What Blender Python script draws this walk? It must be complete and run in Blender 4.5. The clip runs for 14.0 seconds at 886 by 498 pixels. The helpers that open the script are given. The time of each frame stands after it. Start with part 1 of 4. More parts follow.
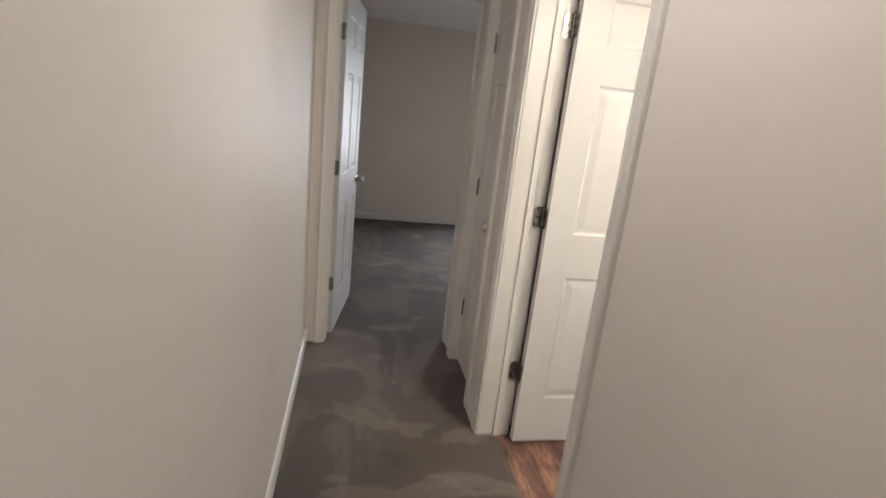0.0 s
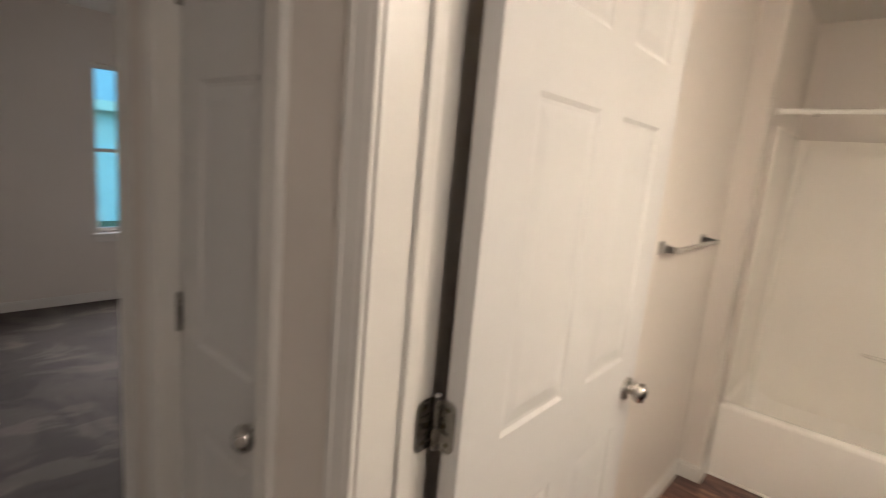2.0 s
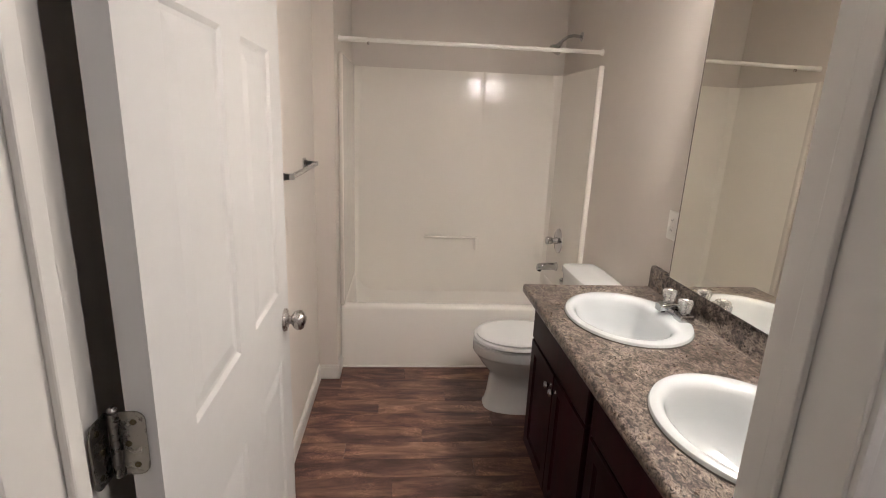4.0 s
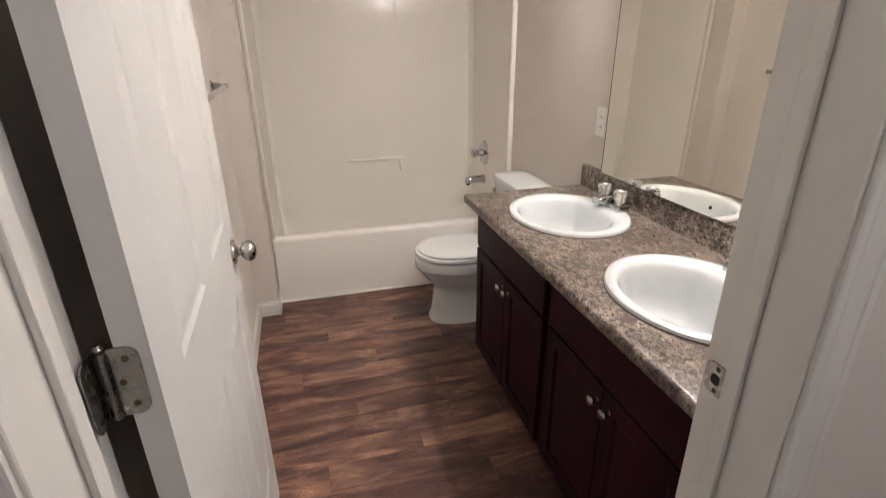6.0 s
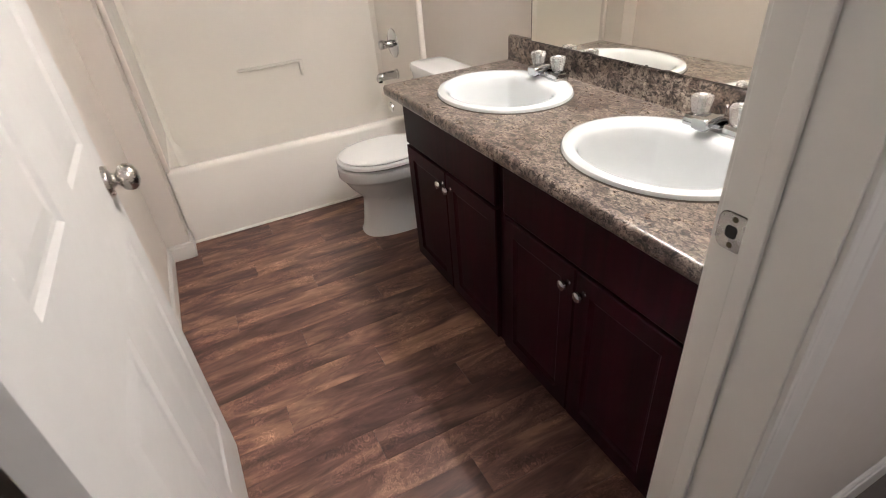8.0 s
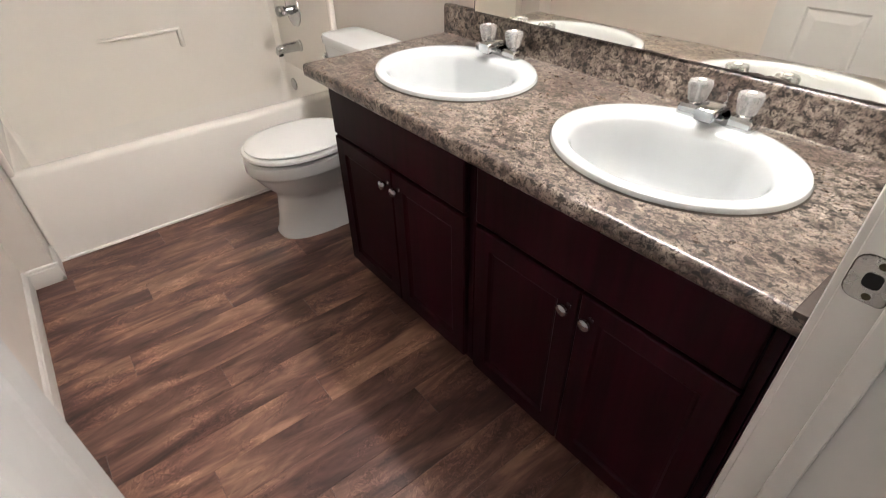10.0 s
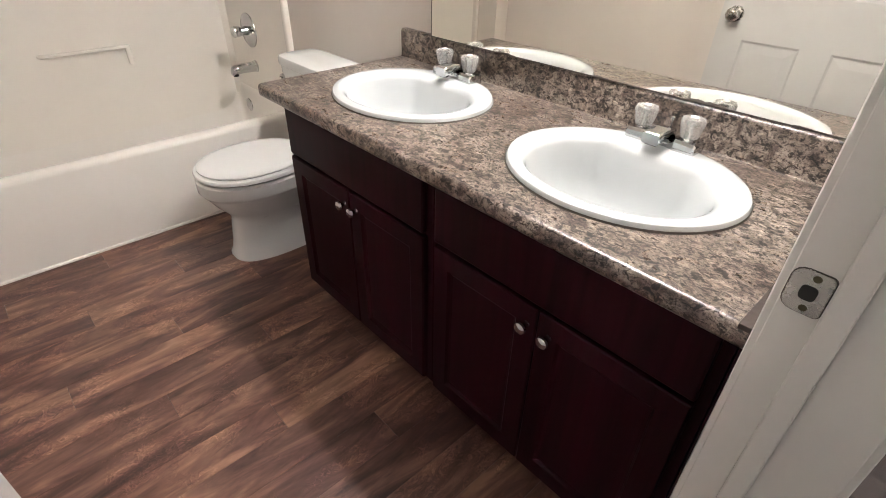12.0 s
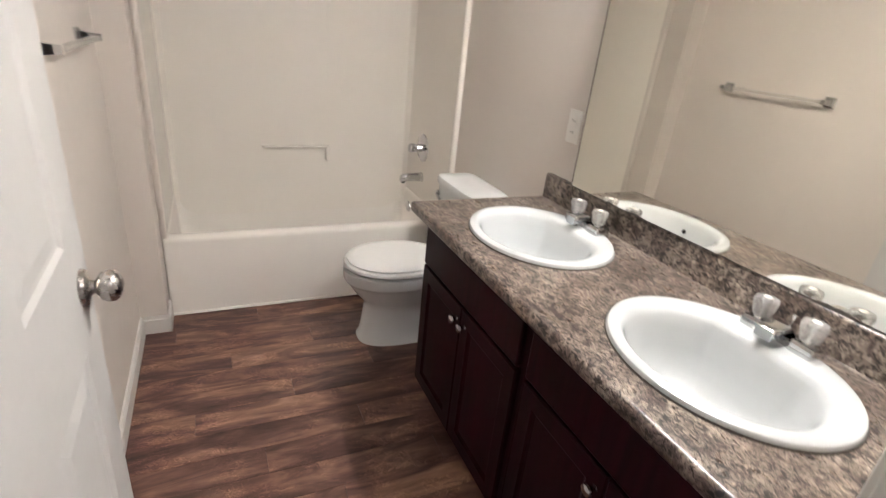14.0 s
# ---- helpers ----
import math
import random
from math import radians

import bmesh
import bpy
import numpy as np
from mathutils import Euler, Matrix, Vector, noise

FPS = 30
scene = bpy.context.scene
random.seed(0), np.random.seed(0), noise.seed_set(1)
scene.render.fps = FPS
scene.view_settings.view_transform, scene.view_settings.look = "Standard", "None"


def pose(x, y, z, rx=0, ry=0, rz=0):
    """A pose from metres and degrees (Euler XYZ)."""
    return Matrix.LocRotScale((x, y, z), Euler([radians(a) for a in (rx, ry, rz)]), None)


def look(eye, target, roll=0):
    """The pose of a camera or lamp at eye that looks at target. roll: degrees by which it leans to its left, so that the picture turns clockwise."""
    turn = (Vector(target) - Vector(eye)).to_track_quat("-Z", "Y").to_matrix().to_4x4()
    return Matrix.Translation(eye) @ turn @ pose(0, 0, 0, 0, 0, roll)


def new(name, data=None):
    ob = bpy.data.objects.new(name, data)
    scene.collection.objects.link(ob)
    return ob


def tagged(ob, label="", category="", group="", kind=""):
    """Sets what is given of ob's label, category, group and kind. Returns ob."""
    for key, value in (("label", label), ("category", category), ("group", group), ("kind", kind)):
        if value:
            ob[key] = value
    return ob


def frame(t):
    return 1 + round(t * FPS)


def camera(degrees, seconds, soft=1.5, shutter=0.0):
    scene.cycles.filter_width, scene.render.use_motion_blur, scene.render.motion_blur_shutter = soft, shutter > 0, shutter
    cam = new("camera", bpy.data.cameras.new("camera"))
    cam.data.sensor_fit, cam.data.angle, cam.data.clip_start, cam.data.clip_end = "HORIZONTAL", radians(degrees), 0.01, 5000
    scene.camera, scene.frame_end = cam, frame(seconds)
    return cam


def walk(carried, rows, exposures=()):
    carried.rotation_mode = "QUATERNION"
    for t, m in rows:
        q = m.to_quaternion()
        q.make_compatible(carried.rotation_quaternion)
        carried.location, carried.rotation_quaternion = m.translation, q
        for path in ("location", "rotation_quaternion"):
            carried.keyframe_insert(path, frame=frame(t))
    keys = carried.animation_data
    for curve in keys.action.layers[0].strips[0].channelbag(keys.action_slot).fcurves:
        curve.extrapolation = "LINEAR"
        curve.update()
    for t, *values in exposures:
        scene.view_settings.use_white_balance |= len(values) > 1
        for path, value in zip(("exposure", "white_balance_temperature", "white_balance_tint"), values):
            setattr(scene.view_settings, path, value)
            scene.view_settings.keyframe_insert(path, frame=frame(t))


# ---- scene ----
cam = camera(82.4, 14.0, soft=1.0, shutter=0.4)
PATH = [
    (0, (0.825, 0.813, 1.441), (1.185, 2.71, 0.919), 6.3),
    (0.5, (0.834, 1.293, 1.482), (1.415, 3.16, 1.061), 4.3),
    (1, (0.833, 1.678, 1.463), (1.598, 3.491, 1.103), 3.6),
    (1.5, (0.902, 2.038, 1.472), (1.857, 3.756, 1.1), 4.8),
    (2, (1.024, 2.298, 1.479), (2.511, 3.590, 1.133), 5.2),
    (2.5, (1.098, 2.424, 1.496), (2.99, 2.976, 1.157), 3.5),
    (3, (1.081, 2.429, 1.481), (3.032, 2.52, 1.05), 3.5),
    (3.2, (1.066, 2.429, 1.477), (3.011, 2.44, 1.011), 3.6),
    (5.3, (1.024, 2.5, 1.449), (2.903, 2.111, 0.886), -0.2),
    (5.5, (1.035, 2.515, 1.444), (2.887, 2.081, 0.826), -0.2),
    (6, (1.062, 2.544, 1.413), (2.845, 2.064, 0.643), -0.6),
    (6.5, (1.09, 2.548, 1.364), (2.776, 2.023, 0.425), -0.8),
    (7, (1.105, 2.527, 1.344), (2.715, 1.958, 0.302), -2.3),
    (7.5, (1.129, 2.533, 1.35), (2.68, 1.91, 0.252), -2.9),
    (7.7, (1.164, 2.544, 1.314), (2.719, 1.904, 0.232), -4.3),
    (9.8, (1.536, 2.552, 1.256), (2.805, 1.606, 0.034), -2.0),
    (10, (1.543, 2.549, 1.259), (2.81, 1.567, 0.063), -1.4),
    (10.5, (1.545, 2.558, 1.264), (2.806, 1.495, 0.134), -0.1),
    (11, (1.542, 2.553, 1.259), (2.786, 1.448, 0.15), 0.5),
    (11.5, (1.54, 2.545, 1.257), (2.762, 1.425, 0.138), 0.7),
    (12, (1.54, 2.547, 1.254), (2.743, 1.412, 0.128), 1.3),
    (12.5, (1.532, 2.552, 1.251), (2.761, 1.417, 0.155), 1.3),
    (13, (1.504, 2.565, 1.28), (2.834, 1.473, 0.26), 1.8),
    (13.5, (1.477, 2.552, 1.33), (2.956, 1.584, 0.395), 3.4),
    (14, (1.452, 2.535, 1.36), (3.108, 1.74, 0.568), 5.9),
]
EXPOSURES = [(0.0, 0.29, 6260, 10), (0.5, 0.0, 6360, 11), (1.0, -0.25, 6550, 13), (1.5, -0.17, 6500, 13), (2.0, -0.06, 6650, 14), (2.5, -0.13, 6080, 14), (3.0, -0.14, 5920, 14), (5.5, -0.05, 5880, 15), (6.5, 0.14, 5840, 15), (7.5, 0.26, 5800, 14), (10.0, 0.38, 5680, 12), (12.5, 0.38, 5680, 12), (13.5, 0.31, 5680, 12), (14.0, 0.18, 5680, 12)]
walk(cam, [(t, look(eye, target, roll)) for t, eye, target, roll in PATH], EXPOSURES)

# ---- world, lamps and exposure ----
scene.view_settings.exposure = 0.0
world = bpy.data.worlds.new("world")
scene.world = world
world.use_nodes = True
sky = world.node_tree.nodes.new("ShaderNodeTexSky")
sky.sky_type, sky.sun_disc, sky.sun_elevation, sky.sun_rotation = "NISHITA", False, radians(35), radians(200)
tint = world.node_tree.nodes.new("ShaderNodeMix")  # daylight as a camera set for lamp light sees it
tint.data_type, tint.blend_type = "RGBA", "MULTIPLY"
tint.inputs[0].default_value, tint.inputs[7].default_value = 1.0, (0.30, 0.92, 1.10, 1)
world.node_tree.links.new(sky.outputs[0], tint.inputs[6])
world.node_tree.links.new(tint.outputs[2], world.node_tree.nodes["Background"].inputs[0])
world.node_tree.nodes["Background"].inputs[1].default_value = 0.36

VANITY_GLOW, SHADE_GLOW, VANITY_COLOUR = 365.0, 51.0, (1.0, 0.895, 0.755)
HALL_GLOW, HALL_COLOUR = 37.0, (1.0, 0.945, 0.885)
LIVING_GLOW = 165.0
DAY_WATTS, DAY_COLOUR = 31.0, (0.95, 0.96, 1.0)


# ---- the plan, in metres ----
CEIL = 2.40
HALL_L, HALL_R = 0.585, 1.460          # faces of the hall's two long walls
BATH_W, BATH_S, BATH_N, BATH_E = 1.603, 1.37, 2.89, 4.57
WING_X, WING_Y, TUB_X = 3.69, 2.785, 3.825
BED_S0, BED_S1, BED_N = 3.725, 3.835, 7.30
BED_W, BED_E = 0.30, 3.75
LIV_S, LIV_E = -2.6, 4.9
DOOR_H = 2.045
CLOSET_X = 1.503                        # hall face of the closet door
BD_S, BD_N = 1.962, 2.800               # bathroom doorway
CL_S, CL_N = 3.08, 3.535                 # closet doorway
BR_W, BR_E = 0.700, 1.459               # bedroom doorway


# ---- materials ----
def material(name, colour, rough=0.5, metal=0.0, coat=0.0):
    m = bpy.data.materials.new(name)
    m.use_nodes = True
    b = m.node_tree.nodes["Principled BSDF"]
    b.inputs["Base Color"].default_value = (*colour, 1)
    b.inputs["Roughness"].default_value = rough
    b.inputs["Metallic"].default_value = metal
    b.inputs["Coat Weight"].default_value = coat
    return m, m.node_tree, b


def add(tree, kind, **inputs):
    n = tree.nodes.new(kind)
    for key, value in inputs.items():
        n.inputs[key.replace("_", " ")].default_value = value
    return n


def coords(tree, scale=(1, 1, 1), turn=(0, 0, 0), kind="Object"):
    c = tree.nodes.new("ShaderNodeTexCoord")
    m = add(tree, "ShaderNodeMapping", Scale=scale, Rotation=turn)
    tree.links.new(c.outputs[kind], m.inputs[0])
    return m.outputs[0]


def noise_tex(tree, where, scale, detail=3.0, rough=0.55, distort=0.0):
    n = add(tree, "ShaderNodeTexNoise", Scale=scale, Detail=detail, Roughness=rough, Distortion=distort)
    tree.links.new(where, n.inputs["Vector"])
    return n.outputs[0]


def ramp(tree, value, stops):
    r = tree.nodes.new("ShaderNodeValToRGB")
    e = r.color_ramp.elements
    while len(e) < len(stops):
        e.new(0.5)
    for el, (at, col) in zip(e, stops):
        el.position, el.color = at, (*col, 1) if len(col) == 3 else col
    tree.links.new(value, r.inputs[0])
    return r.outputs[0]


def grey(a):
    return (a, a, a)


def mix(tree, fac, a, b, mode="MIX"):
    n = tree.nodes.new("ShaderNodeMix")
    n.data_type, n.blend_type = "RGBA", mode
    for socket, value in ((n.inputs[0], fac), (n.inputs[6], a), (n.inputs[7], b)):
        if isinstance(value, bpy.types.NodeSocket):
            tree.links.new(value, socket)
        else:
            socket.default_value = value if not isinstance(value, tuple) else (*value, 1)[:4]
    return n.outputs[2]


def bump(tree, bsdf, height, strength, distance):
    n = add(tree, "ShaderNodeBump", Strength=strength, Distance=distance)
    tree.links.new(height, n.inputs["Height"])
    tree.links.new(n.outputs[0], bsdf.inputs["Normal"])
    return n


def paint(name, colour, rough, grain=260.0, relief=0.12, blotch=0.06):
    m, t, b = material(name, colour, rough)
    w = coords(t)
    big = noise_tex(t, w, 1.7, 4)
    lo = tuple(c * (1 - blotch) for c in colour)
    hi = tuple(min(1, c * (1 + blotch)) for c in colour)
    t.links.new(ramp(t, big, [(0.3, lo), (0.7, hi)]), b.inputs["Base Color"])
    scuff = noise_tex(t, w, 23.0, 4, 0.7)
    t.links.new(ramp(t, scuff, [(0.35, grey(rough * 0.88)), (0.7, grey(min(1, rough * 1.12)))]), b.inputs["Roughness"])
    bump(t, b, noise_tex(t, w, grain, 2), relief, 0.002)
    return m


WALL = paint("wall_paint", (0.655, 0.602, 0.549), 0.60, 150, 0.10, 0.025)
CEILING = paint("ceiling_paint", (0.70, 0.675, 0.63), 0.85, 90, 0.5, 0.03)
TRIM = paint("trim_paint", (0.67, 0.645, 0.605), 0.34, 120, 0.05, 0.02)
DOOR = paint("door_paint", (0.585, 0.575, 0.56), 0.46, 300, 0.08, 0.02)
PORCELAIN = paint("porcelain", (0.71, 0.72, 0.71), 0.10, 12, 0.01, 0.01)
ACRYLIC = paint("tub_acrylic", (0.86, 0.825, 0.77), 0.22, 9, 0.03, 0.015)
PANELS = paint("surround_acrylic", (0.87, 0.83, 0.765), 0.185, 6, 0.05, 0.02)
SEAT = paint("seat_plastic", (0.78, 0.78, 0.77), 0.22, 40, 0.01, 0.01)
PLATE = paint("outlet_plastic", (0.82, 0.80, 0.75), 0.35, 60, 0.02, 0.01)
SINK_WHITE = paint("vitreous_white", (0.575, 0.598, 0.606), 0.10, 12, 0.01, 0.01)
# near-black colour for the shade in the toilet seat gaps
SEAT_GAP = paint("seat_gap_dark", (0.02, 0.02, 0.02), 0.7, 60, 0.1, 0.1)
SIDING = paint("siding_paint", (0.55, 0.60, 0.62), 0.7, 50, 0.1, 0.08)
GROUND = paint("ground_cover", (0.10, 0.12, 0.06), 0.95, 30, 0.6, 0.3)
GRIME = paint("dark_sealant", (0.09, 0.078, 0.066), 0.6, 80, 0.1, 0.3)
END_STRIP = paint("dark_end_strip", (0.05, 0.036, 0.030), 0.85, 70, 0.3, 0.5)
CAULK = paint("caulk_bead", (0.78, 0.76, 0.71), 0.5, 80, 0.1, 0.05)


def metal(name, colour, rough, wear=0.06):
    m, t, b = material(name, colour, rough, 1.0)
    n = noise_tex(t, coords(t), 60, 4, 0.7)
    t.links.new(ramp(t, n, [(0.3, grey(max(0.02, rough - wear))), (0.75, grey(rough + wear))]), b.inputs["Roughness"])
    return m


CHROME = metal("polished_chrome", (0.55, 0.555, 0.56), 0.045, 0.025)
NICKEL = metal("satin_nickel", (0.50, 0.475, 0.445), 0.27)
HINGE = metal("hinge_nickel", (0.27, 0.255, 0.235), 0.30, 0.1)
SCREW = metal("dull_brass_screw", (0.10, 0.085, 0.05), 0.35, 0.1)
DARK = material("dark_hollow", (0.012, 0.010, 0.009), 0.8)[0]
MIRROR = material("mirror_silver", (0.845, 0.83, 0.765), 0.005, 1.0)[0]


def clear(name, colour, rough, ior, through_light=1.0):
    m, t, b = material(name, colour, rough)
    b.inputs["Transmission Weight"].default_value, b.inputs["IOR"].default_value = through_light, ior
    return m


GLASS = clear("window_glass", (0.95, 0.98, 0.98), 0.0, 1.45)
KNOB_CLEAR = clear("cloudy_acrylic", (0.97, 0.965, 0.95), 0.16, 1.42, 0.76)
BAR_CLEAR = clear("clear_acrylic", (0.95, 0.945, 0.93), 0.06, 1.40, 0.92)


def glow(name, colour, strength):
    m, t, b = material(name, (0.9, 0.88, 0.84), 0.4)
    b.inputs["Emission Color"].default_value = (*colour, 1)
    b.inputs["Emission Strength"].default_value = strength
    return m


BULB = glow("lit_bulb_glass", VANITY_COLOUR, VANITY_GLOW)
SHADE = glow("lit_frosted_shade", VANITY_COLOUR, SHADE_GLOW)
DOME = glow("lit_dome_glass", HALL_COLOUR, HALL_GLOW)
DOME_LIVING = glow("lit_living_dome_glass", HALL_COLOUR, LIVING_GLOW)


def carpet_material():
    m, t, b = material("cut_pile_carpet", (0.2, 0.18, 0.16), 0.95)
    w = coords(t)
    warp = noise_tex(t, w, 1.6, 3, 0.6, 0.8)
    nap = noise_tex(t, coords(t, (1.0, 0.5, 1), (0, 0, 0.6)), 2.1, 7.0, 0.60, 0.9)
    sweep_marks = noise_tex(t, coords(t, (0.55, 1.0, 1), (0, 0, -0.5)), 3.0, 7.0, 0.58, 0.7)
    lay = ramp(t, nap, [(0.46, (0.074, 0.056, 0.046)), (0.50, (0.090, 0.069, 0.056)), (0.53, (0.190, 0.150, 0.124)), (0.66, (0.255, 0.205, 0.172))])
    lay2 = ramp(t, sweep_marks, [(0.40, (0.074, 0.056, 0.046)), (0.44, (0.124, 0.097, 0.080)), (0.57, (0.136, 0.107, 0.089)), (0.60, (0.315, 0.256, 0.215))])
    base = mix(t, 0.15, mix(t, 0.5, lay, lay2), ramp(t, warp, [(0.3, (0.090, 0.072, 0.060)), (0.7, (0.205, 0.171, 0.146))]))
    tuft = noise_tex(t, w, 420, 3, 0.8)
    t.links.new(mix(t, 0.55, base, ramp(t, tuft, [(0.3, (0.25, 0.25, 0.25)), (0.72, (1, 1, 1))]), "MULTIPLY"), b.inputs["Base Color"])
    b.inputs["Sheen Weight"].default_value = 0.08
    b.inputs["Sheen Roughness"].default_value = 0.6
    bump(t, b, tuft, 0.9, 0.006)
    return m


CARPET = carpet_material()


def plank_material():
    """Printed vinyl plank: streaked brown boards, each with its own shade and its own stretch of grain."""
    m, t, b = material("vinyl_plank", (0.15, 0.08, 0.05), 0.42)
    info = t.nodes.new("ShaderNodeObjectInfo")
    c = t.nodes.new("ShaderNodeTexCoord")
    shift = t.nodes.new("ShaderNodeVectorMath")
    shift.operation = "SCALE"
    shift.inputs["Scale"].default_value = 37.0
    comb = t.nodes.new("ShaderNodeCombineXYZ")
    for n in range(3):
        t.links.new(info.outputs["Random"], comb.inputs[n])
    t.links.new(comb.outputs[0], shift.inputs[0])
    plus = t.nodes.new("ShaderNodeVectorMath")
    t.links.new(c.outputs["Object"], plus.inputs[0])
    t.links.new(shift.outputs[0], plus.inputs[1])

    def stretched(sx, sy):
        mp = add(t, "ShaderNodeMapping", Scale=(sx, sy, 1))
        t.links.new(plus.outputs[0], mp.inputs[0])
        return mp.outputs[0]

    streak = noise_tex(t, stretched(24, 4.4), 1.0, 5, 0.68, 0.9)
    band = noise_tex(t, stretched(11, 2.4), 1.0, 4, 0.58, 1.2)
    patch = noise_tex(t, stretched(9, 5.0), 1.0, 3, 0.55, 0.6)
    knot = noise_tex(t, stretched(16, 3.4), 1.0, 3, 0.55, 2.6)
    scrape = noise_tex(t, stretched(27, 21), 1.0, 3, 0.62, 2.6)
    col = ramp(t, band, [(0.30, (0.038, 0.019, 0.018)), (0.42, (0.084, 0.043, 0.037)), (0.53, (0.158, 0.089, 0.067)), (0.64, (0.262, 0.163, 0.116)), (0.75, (0.345, 0.230, 0.168))])
    col = mix(t, 0.55, col, ramp(t, streak, [(0.28, (0.45, 0.41, 0.41)), (0.47, (0.92, 0.91, 0.91)), (0.70, (1.34, 1.29, 1.23))]), "MULTIPLY")
    # hand-scraped figure: thin pale cross scratches with dark lips, in patches
    marks = ramp(t, scrape, [(0.43, (1.12, 1.10, 1.08)), (0.47, (0.50, 0.45, 0.43)), (0.495, (1.3, 1.25, 1.2)), (0.52, (2.2, 2.3, 2.3)), (0.56, (1.12, 1.10, 1.08))])
    col = mix(t, ramp(t, patch, [(0.47, grey(0.0)), (0.58, grey(0.9))]), col, marks, "MULTIPLY")
    col = mix(t, 0.6, col, ramp(t, knot, [(0.27, (0.35, 0.31, 0.31)), (0.38, (1, 1, 1))]), "MULTIPLY")
    shade = ramp(t, info.outputs["Random"], [(0.0, (0.74, 0.65, 0.64)), (0.35, (0.90, 0.82, 0.80)), (0.7, (1.02, 0.94, 0.90)), (1.0, (1.22, 1.11, 1.03))])
    col = mix(t, 1.0, col, shade, "MULTIPLY")
    t.links.new(col, b.inputs["Base Color"])
    t.links.new(ramp(t, streak, [(0.3, grey(0.50)), (0.7, grey(0.36))]), b.inputs["Roughness"])
    both = mix(t, ramp(t, patch, [(0.47, grey(0.0)), (0.58, grey(0.9))]), streak, scrape)
    bump(t, b, both, 0.22, 0.0015)
    return m


PLANK = plank_material()


def cabinet_material():
    m, t, b = material("espresso_cherry", (0.03, 0.01, 0.01), 0.32)
    grain = noise_tex(t, coords(t, (30, 30, 1.6)), 1.0, 5, 0.6, 0.5)
    cloud = noise_tex(t, coords(t), 2.6, 3)
    col = ramp(t, grain, [(0.28, (0.0075, 0.0009, 0.0022)), (0.7, (0.023, 0.0022, 0.0058))])
    t.links.new(mix(t, 0.5, col, ramp(t, cloud, [(0.3, (0.7, 0.7, 0.7)), (0.7, (1.25, 1.2, 1.2))]), "MULTIPLY"), b.inputs["Base Color"])
    t.links.new(ramp(t, cloud, [(0.3, grey(0.36)), (0.7, grey(0.48))]), b.inputs["Roughness"])
    b.inputs["Specular IOR Level"].default_value = 0.08
    bump(t, b, grain, 0.06, 0.001)
    return m


CABINET = cabinet_material()


def laminate_material():
    """Printed stone laminate: taupe ground with brown clouds and short, wormy dark flecks."""
    m, t, b = material("speckled_laminate", (0.2, 0.17, 0.15), 0.30)
    w = coords(t)
    cloud = noise_tex(t, w, 7.5, 4, 0.6, 0.7)
    patch = noise_tex(t, coords(t, (1.0, 1.3, 1.0), (0, 0, 0.5)), 27, 5, 0.66, 0.9)
    worm = noise_tex(t, coords(t, (0.75, 1.25, 1.0), (0, 0, 0.45)), 66, 4, 0.66, 1.3)
    crumb = noise_tex(t, w, 150, 4, 0.7, 0.6)
    fleck = noise_tex(t, coords(t, (0.8, 1.2, 1.0), (0, 0, 0.4)), 94, 3, 0.6, 0.9)
    ground = ramp(t, patch, [(0.36, (0.074, 0.053, 0.045)), (0.44, (0.150, 0.121, 0.103)), (0.53, (0.250, 0.216, 0.187)), (0.65, (0.375, 0.338, 0.300))])
    ground = mix(t, 0.8, ground, ramp(t, cloud, [(0.36, (0.46, 0.37, 0.335)), (0.50, (0.92, 0.87, 0.83)), (0.64, (1.22, 1.20, 1.16))]), "MULTIPLY")
    # thin dark loops where the fine noise crosses its middle, gathered by the patches
    loops = ramp(t, worm, [(0.44, (1, 1, 1)), (0.462, (0.14, 0.11, 0.10)), (0.485, (0.20, 0.16, 0.15)), (0.510, (1, 1, 1)), (0.60, (1.0, 1.0, 1.0)), (0.67, (1.7, 1.66, 1.58))])
    gather = ramp(t, patch, [(0.36, grey(1.0)), (0.66, grey(0.62))])
    col = mix(t, gather, ground, loops, "MULTIPLY")
    col = mix(t, ramp(t, patch, [(0.40, grey(1.0)), (0.68, grey(0.75))]), col, ramp(t, fleck, [(0.535, (1, 1, 1)), (0.575, (0.10, 0.075, 0.066)), (0.66, (0.05, 0.038, 0.034))]), "MULTIPLY")
    col = mix(t, 0.6, col, ramp(t, crumb, [(0.36, (0.15, 0.12, 0.11)), (0.46, (0.95, 0.95, 0.95)), (0.58, (1, 1, 1)), (0.72, (1.6, 1.56, 1.5))]), "MULTIPLY")
    t.links.new(col, b.inputs["Base Color"])
    t.links.new(ramp(t, patch, [(0.3, grey(0.34)), (0.7, grey(0.25))]), b.inputs["Roughness"])
    bump(t, b, crumb, 0.05, 0.0006)
    return m


LAMINATE = laminate_material()


# ---- mesh helpers ----
def part(name, bm, mat, parent=None, label="", smooth=False):
    me = bpy.data.meshes.new(name)
    bmesh.ops.recalc_face_normals(bm, faces=bm.faces)
    bm.to_mesh(me)
    bm.free()
    me.materials.append(mat)
    if smooth:
        for p in me.polygons:
            p.use_smooth = True
        me.set_sharp_from_angle(angle=radians(38))
    ob = new(name, me)
    if parent:
        ob.parent = parent
    if label:
        ob["label"] = label
    return ob


def thing(name, m, label, category, group="", kind=""):
    ob = new(name)
    ob.empty_display_size = 0.1
    ob.matrix_world = m
    return tagged(ob, label, category, group, kind)


